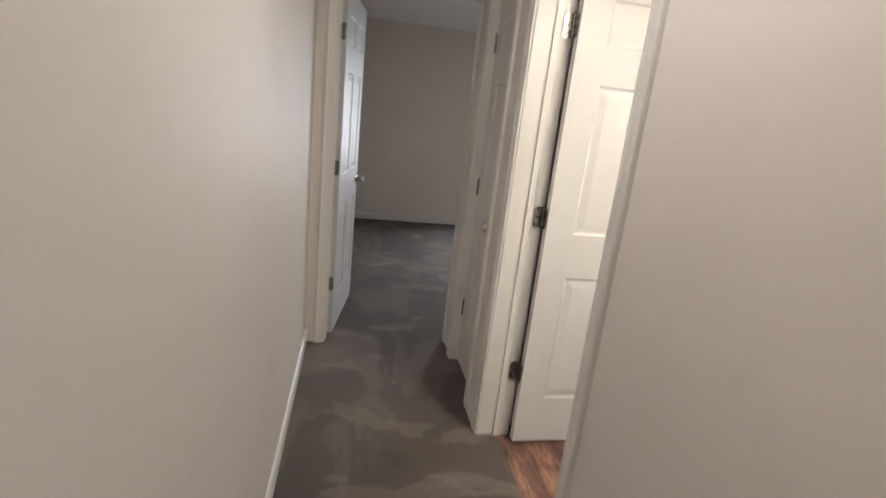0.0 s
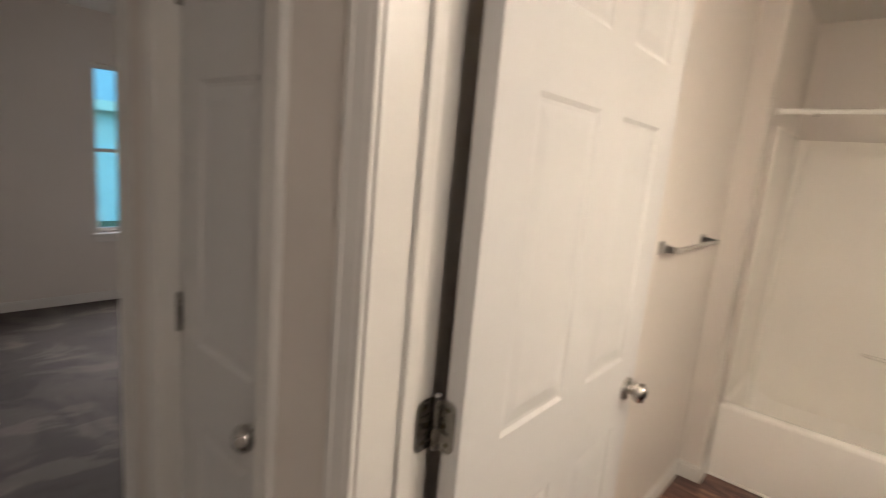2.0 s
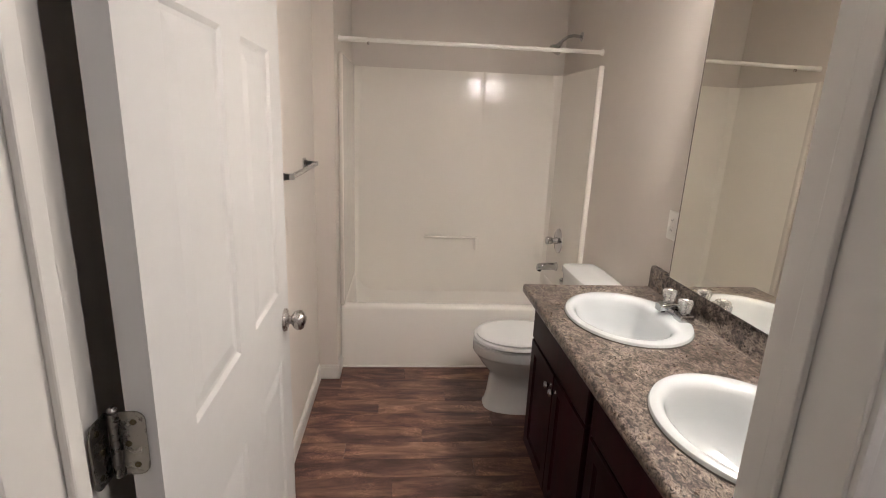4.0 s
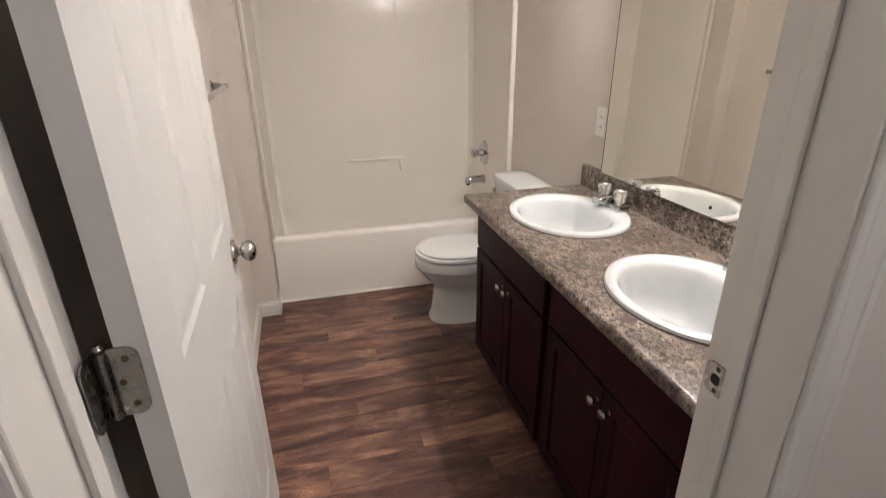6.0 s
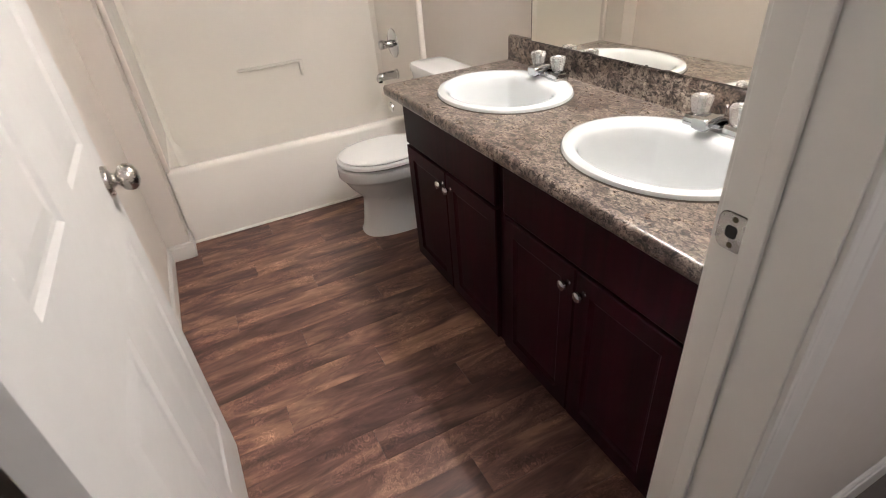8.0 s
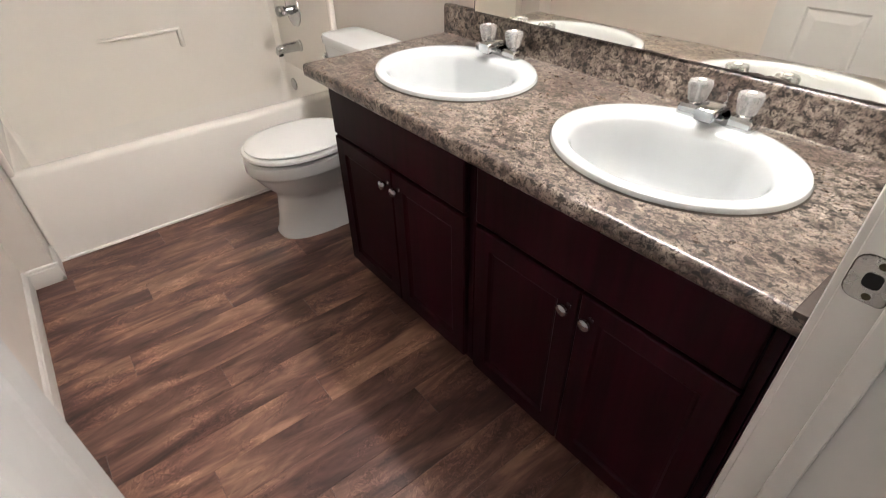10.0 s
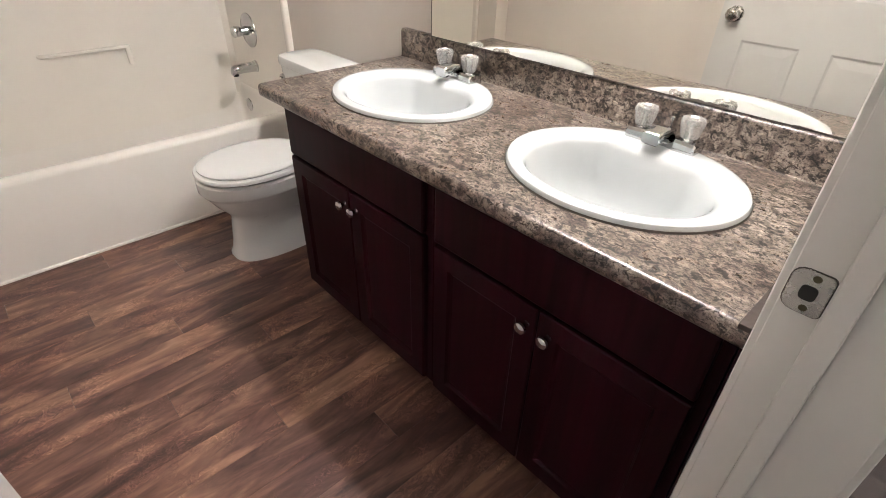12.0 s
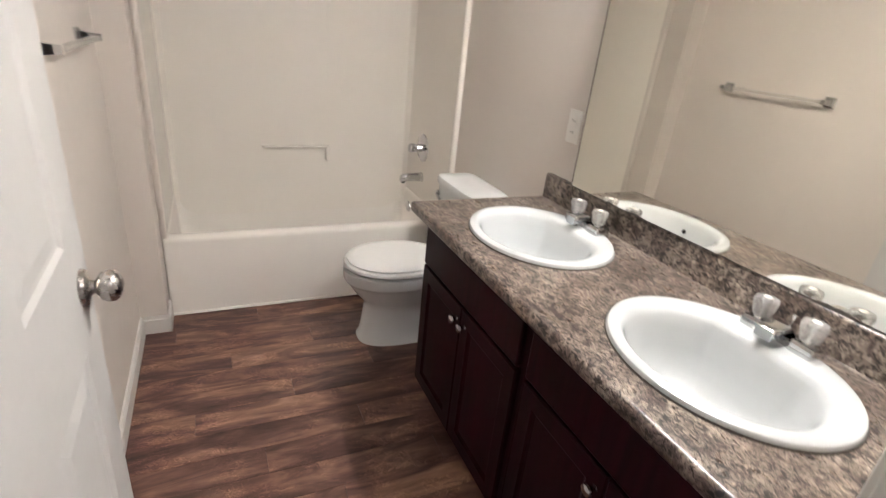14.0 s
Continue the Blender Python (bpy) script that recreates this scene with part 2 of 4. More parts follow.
def box(bm, a, b, bevel=0.0, segments=2):
    lo, hi = [min(p) for p in zip(a, b)], [max(p) for p in zip(a, b)]
    mid = [(p + q) / 2 for p, q in zip(lo, hi)]
    made = bmesh.ops.create_cube(bm, size=1, matrix=Matrix.LocRotScale(mid, None, [q - p for p, q in zip(lo, hi)]))
    if bevel:
        edges = list({e for v in made["verts"] for e in v.link_edges})
        bmesh.ops.bevel(bm, geom=edges, offset=bevel, segments=segments, affect="EDGES", profile=0.5)
    return bm


def boxed(a, b, bevel=0.0, segments=2):
    return box(bmesh.new(), a, b, bevel, segments)


def loft(bm, rings, cap0=True, cap1=True, closed=True):
    """Skins rings of points, each with the same count."""
    rows = [[bm.verts.new(p) for p in ring] for ring in rings]
    count = len(rows[0])
    for r0, r1 in zip(rows, rows[1:]):
        for i in range(count if closed else count - 1):
            j = (i + 1) % count
            bm.faces.new((r0[i], r0[j], r1[j], r1[i]))
    if cap0:
        bm.faces.new(rows[0][::-1])
    if cap1:
        bm.faces.new(rows[-1])
    return bm


def circle(r, h, seg=24, rx=1.0, ry=1.0, cx=0.0, cy=0.0, power=2.0):
    out = []
    for i in range(seg):
        a = 2 * math.pi * i / seg
        c, s = math.cos(a), math.sin(a)
        e = 2.0 / power
        out.append(Vector((cx + r * rx * math.copysign(abs(c) ** e, c), cy + r * ry * math.copysign(abs(s) ** e, s), h)))
    return out


def lathe(bm, profile, m=Matrix(), seg=24):
    return loft(bm, [[m @ p for p in circle(r, h, seg)] for r, h in profile])


def tube(bm, path, radius, seg=12):
    """A round bar along a bent path; radius is one number or one for each point."""
    path = [Vector(p) for p in path]
    radii = radius if isinstance(radius, (list, tuple)) else [radius] * len(path)
    rings = []
    side = None
    for i, p in enumerate(path):
        along = (path[min(i + 1, len(path) - 1)] - path[max(i - 1, 0)]).normalized()
        if side is None:
            side = along.orthogonal().normalized()
        side = (side - along * side.dot(along)).normalized()
        up = along.cross(side)
        rings.append([p + radii[i] * (math.cos(a) * side + math.sin(a) * up) for a in (2 * math.pi * k / seg for k in range(seg))])
    return loft(bm, rings)


def sweep(bm, profile, start, end, across, out, cut0=0.0, cut1=0.0):
    """A moulding: profile points (u, v) along across and out, from start to end. cut: how far an end slides along per unit of u (mitres)."""
    start, end, across, out = Vector(start), Vector(end), Vector(across), Vector(out)
    along = (end - start).normalized()
    rings = []
    for at, cut in ((start, cut0), (end, cut1)):
        rings.append([at + across * u + out * v + along * (cut * u) for u, v in profile])
    return loft(bm, rings)


CASING = [(0, 0), (0, 0.0095), (0.003, 0.0112), (0.010, 0.0116), (0.0125, 0.0102), (0.016, 0.0116), (0.040, 0.0140), (0.043, 0.0158), (0.052, 0.0160), (0.0555, 0.0145), (0.057, 0.010), (0.057, 0)]
BASE = [(0, 0), (0.083, 0), (0.083, 0.004), (0.079, 0.008), (0.070, 0.0085), (0.066, 0.012), (0.012, 0.013), (0, 0.013)]


def baseboard(start, end, out, label="white painted baseboard along the wall"):
    bm = sweep(bmesh.new(), BASE, start, end, (0, 0, 1), out)
    return tagged(part("baseboard", bm, TRIM), label, "baseboard", kind="structure")


def wall(name, lo, hi, axis, holes=(), mat=None, label=""):
    """A wall from lo to hi that runs along axis (0: x, 1: y), with holes (from, to, bottom, top) through it."""
    bm = bmesh.new()
    at = lo[axis]
    for a, b, z0, z1 in sorted(holes):
        for s0, s1, q0, q1 in ((at, a, lo[2], hi[2]), (a, b, lo[2], z0), (a, b, z1, hi[2])):
            if s1 - s0 > 1e-4 and q1 - q0 > 1e-4:
                p, q = list(lo), list(hi)
                p[axis], q[axis], p[2], q[2] = s0, s1, q0, q1
                box(bm, p, q)
        at = b
    p = list(lo)
    p[axis] = at
    box(bm, p, hi)
    return tagged(part(name, bm, mat or WALL), label or "beige painted drywall wall", "wall", kind="structure")


# ---- structure ----
wall("wall_hall_west", (HALL_L - 0.11, LIV_S, 0), (HALL_L, BED_S0, CEIL), 1, label="beige painted hallway wall of smooth drywall")
wall("wall_hall_east", (HALL_R, BATH_S - 0.20, 0), (BATH_W, BED_S0, CEIL), 1, [(BD_S - 0.018, BD_N + 0.018, 0, DOOR_H + 0.018), (CL_S - 0.018, CL_N + 0.018, 0, DOOR_H + 0.018)],
     label="beige painted hallway wall with bathroom and closet doorways")
wall("wall_bath_south", (BATH_W, BATH_S - 0.20, 0), (BATH_E, BATH_S, CEIL), 0, label="cream painted bathroom wall behind the vanity mirror")
wall("wall_bath_north", (BATH_W, BATH_N, 0), (BATH_E, BATH_N + 0.11, CEIL), 0, label="cream painted bathroom wall behind the towel bar")
wall("wall_bath_east", (BATH_E, BATH_S - 0.20, 0), (BATH_E + 0.11, BATH_N + 0.11, CEIL), 1, label="cream painted bathroom wall above the bathtub surround")
wall("wall_bath_wing", (WING_X, WING_Y, 0), (BATH_E, BATH_N, CEIL), 0, label="cream painted wing wall beside the bathtub")
wall("wall_bedroom_south", (BED_W, BED_S0, 0), (BED_E, BED_S1, CEIL), 0, [(BR_W - 0.018, BR_E + 0.018, 0, DOOR_H + 0.018)], label="beige painted bedroom wall with a doorway")
WIN_W, WIN_E, WIN_B, WIN_T = 2.280, 3.215, 0.60, 2.00
wall("wall_bedroom_north", (BED_W, BED_N, 0), (BED_E, BED_N + 0.14, CEIL), 0, [(WIN_W, WIN_E, WIN_B, WIN_T)], label="beige painted bedroom wall with a window")
wall("wall_bedroom_west", (BED_W - 0.11, BED_S0, 0), (BED_W, BED_N + 0.14, CEIL), 1, label="beige painted bedroom wall")
wall("wall_bedroom_east", (BED_E, BED_S1, 0), (BED_E + 0.11, BED_N + 0.14, CEIL), 1, label="beige painted bedroom wall")
wall("wall_closet_back", (2.25, BATH_N + 0.11, 0), (2.33, BED_S0, CEIL), 1, label="beige painted closet back wall")
wall("wall_living_south", (HALL_L - 0.11, LIV_S - 0.11, 0), (LIV_E, LIV_S, CEIL), 0, label="beige painted living room wall")
wall("wall_living_east", (LIV_E, LIV_S - 0.11, 0), (LIV_E + 0.11, BATH_S, CEIL), 1, label="beige painted living room wall")
tagged(part("ceiling", boxed((BED_W - 0.11, LIV_S - 0.11, CEIL), (LIV_E + 0.11, BED_N + 0.14, CEIL + 0.12)), CEILING), "white textured ceiling over the rooms", "ceiling", kind="structure")

wall("wall_living_north", (BATH_E + 0.11, BATH_S - 0.20, 0), (LIV_E, BATH_S, CEIL), 0, label="beige painted living room wall")

# carpet in the hall, the living room and the bedroom, up to the bathroom threshold
THRESH = 1.555
bm = bmesh.new()
for a, b in (((HALL_L, LIV_S), (HALL_R, BED_S0)), ((HALL_R, LIV_S), (LIV_E, BATH_S - 0.20)), ((HALL_R, BD_S), (THRESH, BD_N)), ((BR_W, BED_S0), (BR_E, BED_S1)), ((BED_W, BED_S1), (BED_E, BED_N)), ((HALL_R, CL_S), (2.25, CL_N))):
    box(bm, (*a, -0.03), (*b, 0.004))
tagged(part("floor", bm, CARPET), "grey-brown cut-pile carpet with brushed nap marks", "carpet", kind="structure")
tagged(part("subfloor", boxed((BED_W - 0.11, LIV_S - 0.11, -0.15), (LIV_E + 0.11, BED_N + 0.14, -0.04)), WALL), "plain slab below the floor coverings", "floor", kind="structure")
bath_floor = tagged(part("bathroom_floor", boxed((THRESH, BATH_S, -0.04), (BATH_E, BATH_N, -0.004)), DARK), "brown wood-look vinyl plank floor", "floor", kind="structure")

baseboard((HALL_L, BED_S0, 0), (HALL_L, LIV_S, 0), (1, 0, 0), "white painted baseboard along the hallway wall")
baseboard((HALL_R, BATH_S - 0.213, 0), (HALL_R, BD_S - 0.063, 0), (-1, 0, 0), "white painted baseboard along the hallway wall")
baseboard((HALL_R, BD_N + 0.063, 0), (HALL_R, CL_S - 0.063, 0), (-1, 0, 0), "short white painted baseboard between two doorways")
baseboard((HALL_R - 0.013, BATH_S - 0.20, 0), (LIV_E, BATH_S - 0.20, 0), (0, -1, 0), "white painted baseboard round the wall corner")
baseboard((BATH_W, BATH_N, 0), (WING_X, BATH_N, 0), (0, -1, 0), "white painted baseboard along the bathroom wall")
baseboard((WING_X, BATH_N - 0.013, 0), (WING_X, WING_Y - 0.013, 0), (-1, 0, 0), "white painted baseboard across the wing wall")
baseboard((WING_X - 0.013, WING_Y, 0), (TUB_X, WING_Y, 0), (0, -1, 0), "short white painted baseboard beside the bathtub")
baseboard((BED_W, BED_N, 0), (BED_E, BED_N, 0), (0, -1, 0), "white painted baseboard along the bedroom wall")
baseboard((2.985, BATH_S, 0), (TUB_X, BATH_S, 0), (0, 1, 0), "white painted baseboard behind the toilet")


def doorway(name, x0, y0, x1, y1, across, label, stop_at, sides=(1, 1)):
    """Jambs, stops and casings round a doorway. The opening is the box x0..x1, y0..y1; across is the axis that the door closes along."""
    top = thing(name, Matrix(), label, "door frame", kind="structure")
    J = 0.018
    lo, hi = (x0, x1) if across == 0 else (y0, y1)
    d0, d1 = (y0, y1) if across == 0 else (x0, x1)

    def at(u, d, z):
        return (u, d, z) if across == 0 else (d, u, z)

    part("jamb", boxed(at(lo - J, d0 - 0.002, 0), at(lo, d1 + 0.002, DOOR_H), 0.0015, 1), TRIM, top)
    part("jamb", boxed(at(hi, d0 - 0.002, 0), at(hi + J, d1 + 0.002, DOOR_H), 0.0015, 1), TRIM, top)
    part("head_jamb", boxed(at(lo - J, d0 - 0.002, DOOR_H), at(hi + J, d1 + 0.002, DOOR_H + J), 0.0015, 1), TRIM, top)
    s0, s1 = stop_at
    part("door_stop", boxed(at(lo, s0, 0), at(lo + 0.010, s1, DOOR_H), 0.003), TRIM, top)
    part("door_stop", boxed(at(hi - 0.010, s0, 0), at(hi, s1, DOOR_H), 0.003), TRIM, top)
    part("door_stop", boxed(at(lo + 0.010, s0, DOOR_H - 0.010), at(hi - 0.010, s1, DOOR_H), 0.003), TRIM, top)
    for want, d, sign in ((sides[0], d0, -1), (sides[1], d1, 1)):
        if want:
            out = Vector(at(0, sign, 0))
            plus, minus = Vector(at(1, 0, 0)), Vector(at(-1, 0, 0))
            r = 0.005
            part("casing", sweep(bmesh.new(), CASING, at(lo - r, d, 0), at(lo - r, d, DOOR_H + r), minus, out, 0, 1), TRIM, top)
            part("casing", sweep(bmesh.new(), CASING, at(hi + r, d, 0), at(hi + r, d, DOOR_H + r), plus, out, 0, 1), TRIM, top)
            part("head_casing", sweep(bmesh.new(), CASING, at(lo - r, d, DOOR_H + r), at(hi + r, d, DOOR_H + r), (0, 0, 1), out, -1, 1), TRIM, top)
    return top


bath_frame = doorway("bathroom_door_frame", HALL_R, BD_S, BATH_W, BD_N, 1, "white painted bathroom doorway with moulded casing", (1.533, 1.561))
doorway("closet_door_frame", HALL_R, CL_S, BATH_W, CL_N, 1, "white painted closet doorway with moulded casing", (1.545, 1.585), (1, 0))
doorway("bedroom_door_frame", BR_W, BED_S0, BR_E, BED_S1, 0, "white painted bedroom doorway with moulded casing", (3.755, 3.793))


# ---- doors ----
# nested rectangles (inset, depth) of one moulded door panel
PANEL_RINGS = [(0, 0), (0.009, 0.0050), (0.016, 0.0055), (0.042, 0.0018), (0.044, 0.0015)]


def panel_door(name, m, width, height, columns, rows, label, thick=0.035):
    """A moulded panel door: local x along its width from the hinge, y through it (0 to thick), z up."""
    top = thing(name, m, label, "door", kind="structure")
    xs = sorted({0.0, width, *[c for col in columns for c in col]})
    zs = sorted({0.0, height, *[r for row in rows for r in row]})
    bm = bmesh.new()
    for y in (0.0, thick):
        grid = {(x, z): bm.verts.new((x, y, z)) for x in xs for z in zs}
        for xa, xb in zip(xs, xs[1:]):
            for za, zb in zip(zs, zs[1:]):
                if any(c[0] <= xa and xb <= c[1] for c in columns) and any(r[0] <= za and zb <= r[1] for r in rows):
                    continue
                bm.faces.new((grid[xa, za], grid[xb, za], grid[xb, zb], grid[xa, zb]))
    for a, b in (((0, 0), (width, 0)), ((0, height), (width, height)), ((0, 0), (0, height)), ((width, 0), (width, height))):
        bm.faces.new([bm.verts.new(p) for p in ((a[0], 0, a[1]), (b[0], 0, b[1]), (b[0], thick, b[1]), (a[0], thick, a[1]))])
    bmesh.ops.remove_doubles(bm, verts=bm.verts, dist=1e-5)
    part("slab", bm, DOOR, top)
    for c in columns:
        for r in rows:
            bm = bmesh.new()
            for y, sign in ((0.0, 1), (thick, -1)):
                rings = [[(c[0] + i, y + sign * d, r[0] + i), (c[1] - i, y + sign * d, r[0] + i), (c[1] - i, y + sign * d, r[1] - i), (c[0] + i, y + sign * d, r[1] - i)] for i, d in PANEL_RINGS]
                loft(bm, rings, cap0=False)
            part("panel", bm, DOOR, top)
    return top


KNOB = [(0.0001, 0), (0.032, 0), (0.0325, 0.003), (0.030, 0.008), (0.016, 0.011), (0.0115, 0.016), (0.011, 0.019), (0.016, 0.023), (0.0240, 0.028), (0.0280, 0.037), (0.0272, 0.046), (0.0215, 0.054), (0.0112, 0.0590), (0.0001, 0.0597)]


def door_knob(parent, x, z, thick=0.035, both=True):
    for y, turn in ((0.0, 90), (thick, -90)) if both else ((0.0, 90),):
        bm = lathe(bmesh.new(), KNOB, pose(x, y, z, turn), 28)
        part("door_knob", bm, NICKEL, parent, "round satin nickel door knob", True)
    return parent


def hinge_leaf(bm, m):
    """A rounded hinge leaf in local x (width, from 0) and z, 2 mm thick."""
    pts = []
    w, h, r = 0.036, 0.0445, 0.013
    for cx, cz, a0 in ((w - r, h - r, 0), (w - r, -h + r, -90)):
        for k in range(5):
            a = radians(90 - 22.5 * k) if a0 == 0 else radians(-22.5 * k)
            pts.append((cx + r * math.cos(a), cz + r * math.sin(a)))
    pts = [(0, h)] + pts + [(0, -h)]
    loft(bm, [[m @ Vector((x, y, z)) for x, z in pts] for y in (0, 0.0022)])


def hinge(parent, m, leaf_turns, label="satin nickel butt hinge"):
    """Knuckle at the origin of m, one leaf for each turn about z, and its screws."""
    bm = bmesh.new()
    for k in range(5):
        lathe(bm, [(0.0001, -0.0445 + 0.0178 * k), (0.0062, -0.0444 + 0.0178 * k), (0.0062, -0.0271 + 0.0178 * k), (0.0001, -0.027 + 0.0178 * k)], m, 12)
    lathe(bm, [(0.0001, 0.044), (0.0045, 0.0445), (0.0062, 0.048), (0.0035, 0.052), (0.0001, 0.0525)], m, 12)
    for turn in leaf_turns:
        hinge_leaf(bm, m @ turn)
    ob = part("hinge", bm, HINGE, parent, label, True)
    for turn in leaf_turns:
        for x, z in ((0.022, 0.030), (0.014, 0.0), (0.022, -0.030)):
            for y, way in ((0.0022, -90),):
                b2 = lathe(bmesh.new(), [(0.0001, 0), (0.0042, 0), (0.0038, 0.0012), (0.0012, 0.0012), (0.0001, 0.0004)], m @ turn @ pose(x, y, z, way), 10)
                part("screw", b2, SCREW, ob)
    return ob


def strike_plate(parent):
    """A lipped strike let into the jamb: dark seam, rounded plate, latch hole and two sunk screws."""
    y, x, z, w, h = BD_S, 1.5805, 0.914, 0.0178, 0.0270

    def outline(grow, out):
        pts = []
        for cx, cz, a0, rad in ((x - w, z - h, 180, 0.006), (x + 1.25 * w, z - h, 270, 0.013), (x + 1.25 * w, z + h, 0, 0.013), (x - w, z + h, 90, 0.006)):
            ox, oz = (rad if cx < x else -rad), (rad if cz < z else -rad)
            for k in range(5):
                a = radians(a0 + 22.5 * k)
                pts.append(Vector((cx + ox + (rad + grow) * math.cos(a), y + out, cz + oz + (rad + grow) * math.sin(a))))
        return pts

    ob = part("strike_plate", loft(bmesh.new(), [outline(0, 0.0), outline(0, 0.0016), outline(-0.0006, 0.0022)]), NICKEL, parent, "satin nickel strike plate")
    part("seam", loft(bmesh.new(), [outline(0.0012, 0.0), outline(0.0012, 0.0005)]), GRIME, ob)
    hole = [Vector((x + 0.001 + p.x, 0, z + p.y)) for p in circle(1, 0, 24, 0.0085, 0.0095, power=3.2)]
    part("latch_hole", loft(bmesh.new(), [[Vector((p.x, y + d, p.z)) for p in hole] for d in (0.0018, 0.0026)]), DARK, ob)
    for dx, dz in ((-0.001, -0.0195), (-0.001, 0.0195)):
        part("screw", lathe(bmesh.new(), [(0.0001, 0), (0.0046, 0), (0.0040, 0.0008), (0.0012, 0.0006), (0.0001, 0.0002)], pose(x + dx, y + 0.0020, z + dz, -90), 14), SCREW, ob)


strike_plate(bath_frame)

ROWS6 = [(0.235, 0.815), (1.005, 1.60), (1.742, 1.905)]
HINGE_Z = (0.345, 1.060, 1.803)
bath_door = panel_door("door_1", pose(1.611, 2.736, 0.012, 0, 0, 1.4), 0.806, 2.022, [(0.118, 0.352), (0.464, 0.692)], [(a - 0.012, b - 0.012) for a, b in ROWS6], "white six-panel bathroom door standing open against the wall")
door_knob(bath_door, 0.746, 0.90)
for z in HINGE_Z:
    # one leaf on the jamb (towards the hall), one on the door's edge
    hinge(bath_door, pose(-0.005, 0.048, z - 0.012), [pose(0, 0.010, 0, 0, 0, 180), pose(0.004, 0, 0, 0, 0, -90) @ Matrix.Scale(-1, 4, (0, 1, 0))])

closet_door = panel_door("door_2", pose(CLOSET_X, CL_N - 0.003, 0.012, 0, 0, -90), CL_N - CL_S - 0.006, 2.022, [(0.098, 0.345)], [(a - 0.012, b - 0.012) for a, b in ROWS6], "white three-panel closet door, closed")
door_knob(closet_door, 0.395, 0.912, both=False)
for z in HINGE_Z:
    hinge(closet_door, pose(-0.0015, -0.005, z - 0.012), [pose(0, 0.0028, 0) @ Matrix.Diagonal((0.42, 1, 1, 1)) @ Matrix.Scale(-1, 4, (0, 1, 0))])

bed_door = panel_door("door_3", pose(0.703, BED_S1 + 0.004, 0.012, 0, 0, 82.0) @ pose(0, -0.036, 0), 0.726, 2.022, [(0.105, 0.315), (0.412, 0.622)], [(a - 0.012, b - 0.012) for a, b in ROWS6], "white six-panel bedroom door standing open")
door_knob(bed_door, 0.668, 0.90)
for z in HINGE_Z:
    hinge(bed_door, pose(-0.004, 0.040, z - 0.012), [pose(0, 0.0, 0, 0, 0, 192), pose(0.003, 0, 0, 0, 0, -90) @ Matrix.Scale(-1, 4, (0, 1, 0))])


# ---- bedroom window and outdoors ----
window = thing("window_1", Matrix(), "white vinyl sash window with daylight behind it", "window", kind="structure")
WY = BED_N + 0.075
F = 0.035
for name, a, b in (("window_frame", (WIN_W, WY, WIN_B), (WIN_W + F, WY + 0.05, WIN_T)), ("window_frame", (WIN_E - F, WY, WIN_B), (WIN_E, WY + 0.05, WIN_T)),
                   ("window_frame", (WIN_W + F, WY, WIN_T - F), (WIN_E - F, WY + 0.05, WIN_T)), ("window_frame", (WIN_W + F, WY, WIN_B), (WIN_E - F, WY + 0.05, WIN_B + F)),
                   ("meeting_rail", (WIN_W + F, WY + 0.005, 1.285), (WIN_E - F, WY + 0.04, 1.315))):
    part(name, boxed(a, b, 0.004), TRIM, window)
for a, b in ((WIN_B + F, 1.285), (1.315, WIN_T - F)):
    pane = part("pane", boxed((WIN_W + F, WY + 0.02, a), (WIN_E - F, WY + 0.024, b)), GLASS, window)
    pane.visible_shadow = False
part("window_sill", boxed((WIN_W - 0.03, BED_N - 0.03, WIN_B - 0.022), (WIN_E + 0.03, WY, WIN_B), 0.005), TRIM, window)
part("apron", boxed((WIN_W - 0.01, BED_N - 0.014, WIN_B - 0.075), (WIN_E + 0.01, BED_N, WIN_B - 0.022), 0.003), TRIM, window)

tagged(part("ground", boxed((-400, BED_N + 0.14, -0.9), (400, 500, -0.65)), GROUND), "grassy ground outside the bedroom window", "ground", kind="structure")
house = thing("neighbour_house", pose(0, 0, -0.42), "pale sided house across the yard", "house")
HY = 16.0
part("wall", boxed((-2, HY, -0.3), (12, HY + 0.2, 2.35)), SIDING, house)
for k in range(17):
    part("siding_board", sweep(bmesh.new(), [(0, 0), (0, 0.022), (0.15, 0.004), (0.15, 0)], (-2, HY, -0.2 + 0.15 * k), (12, HY, -0.2 + 0.15 * k), (0, 0, 1), (0, -1, 0)), SIDING, house)
part("fascia", boxed((-2.3, HY - 0.45, 2.30), (12.3, HY - 0.42, 2.52), 0.005), TRIM, house)
part("roof", loft(bmesh.new(), [[(-2.3, HY - 0.45, 2.5), (-2.3, HY + 3.5, 4.3), (-2.3, HY + 3.5, 4.1), (-2.3, HY - 0.45, 2.4)], [(12.3, HY - 0.45, 2.5), (12.3, HY + 3.5, 4.3), (12.3, HY + 3.5, 4.1), (12.3, HY - 0.45, 2.4)]]), SIDING, house)

day = bpy.data.lights.new("window_daylight", "AREA")
day.shape, day.size, day.size_y, day.energy, day.color = "RECTANGLE", 0.54, 1.26, DAY_WATTS, DAY_COLOUR
day.spread = radians(125)
new("window_daylight", day).matrix_world = pose(2.90, BED_N + 0.06, 1.30, -66)

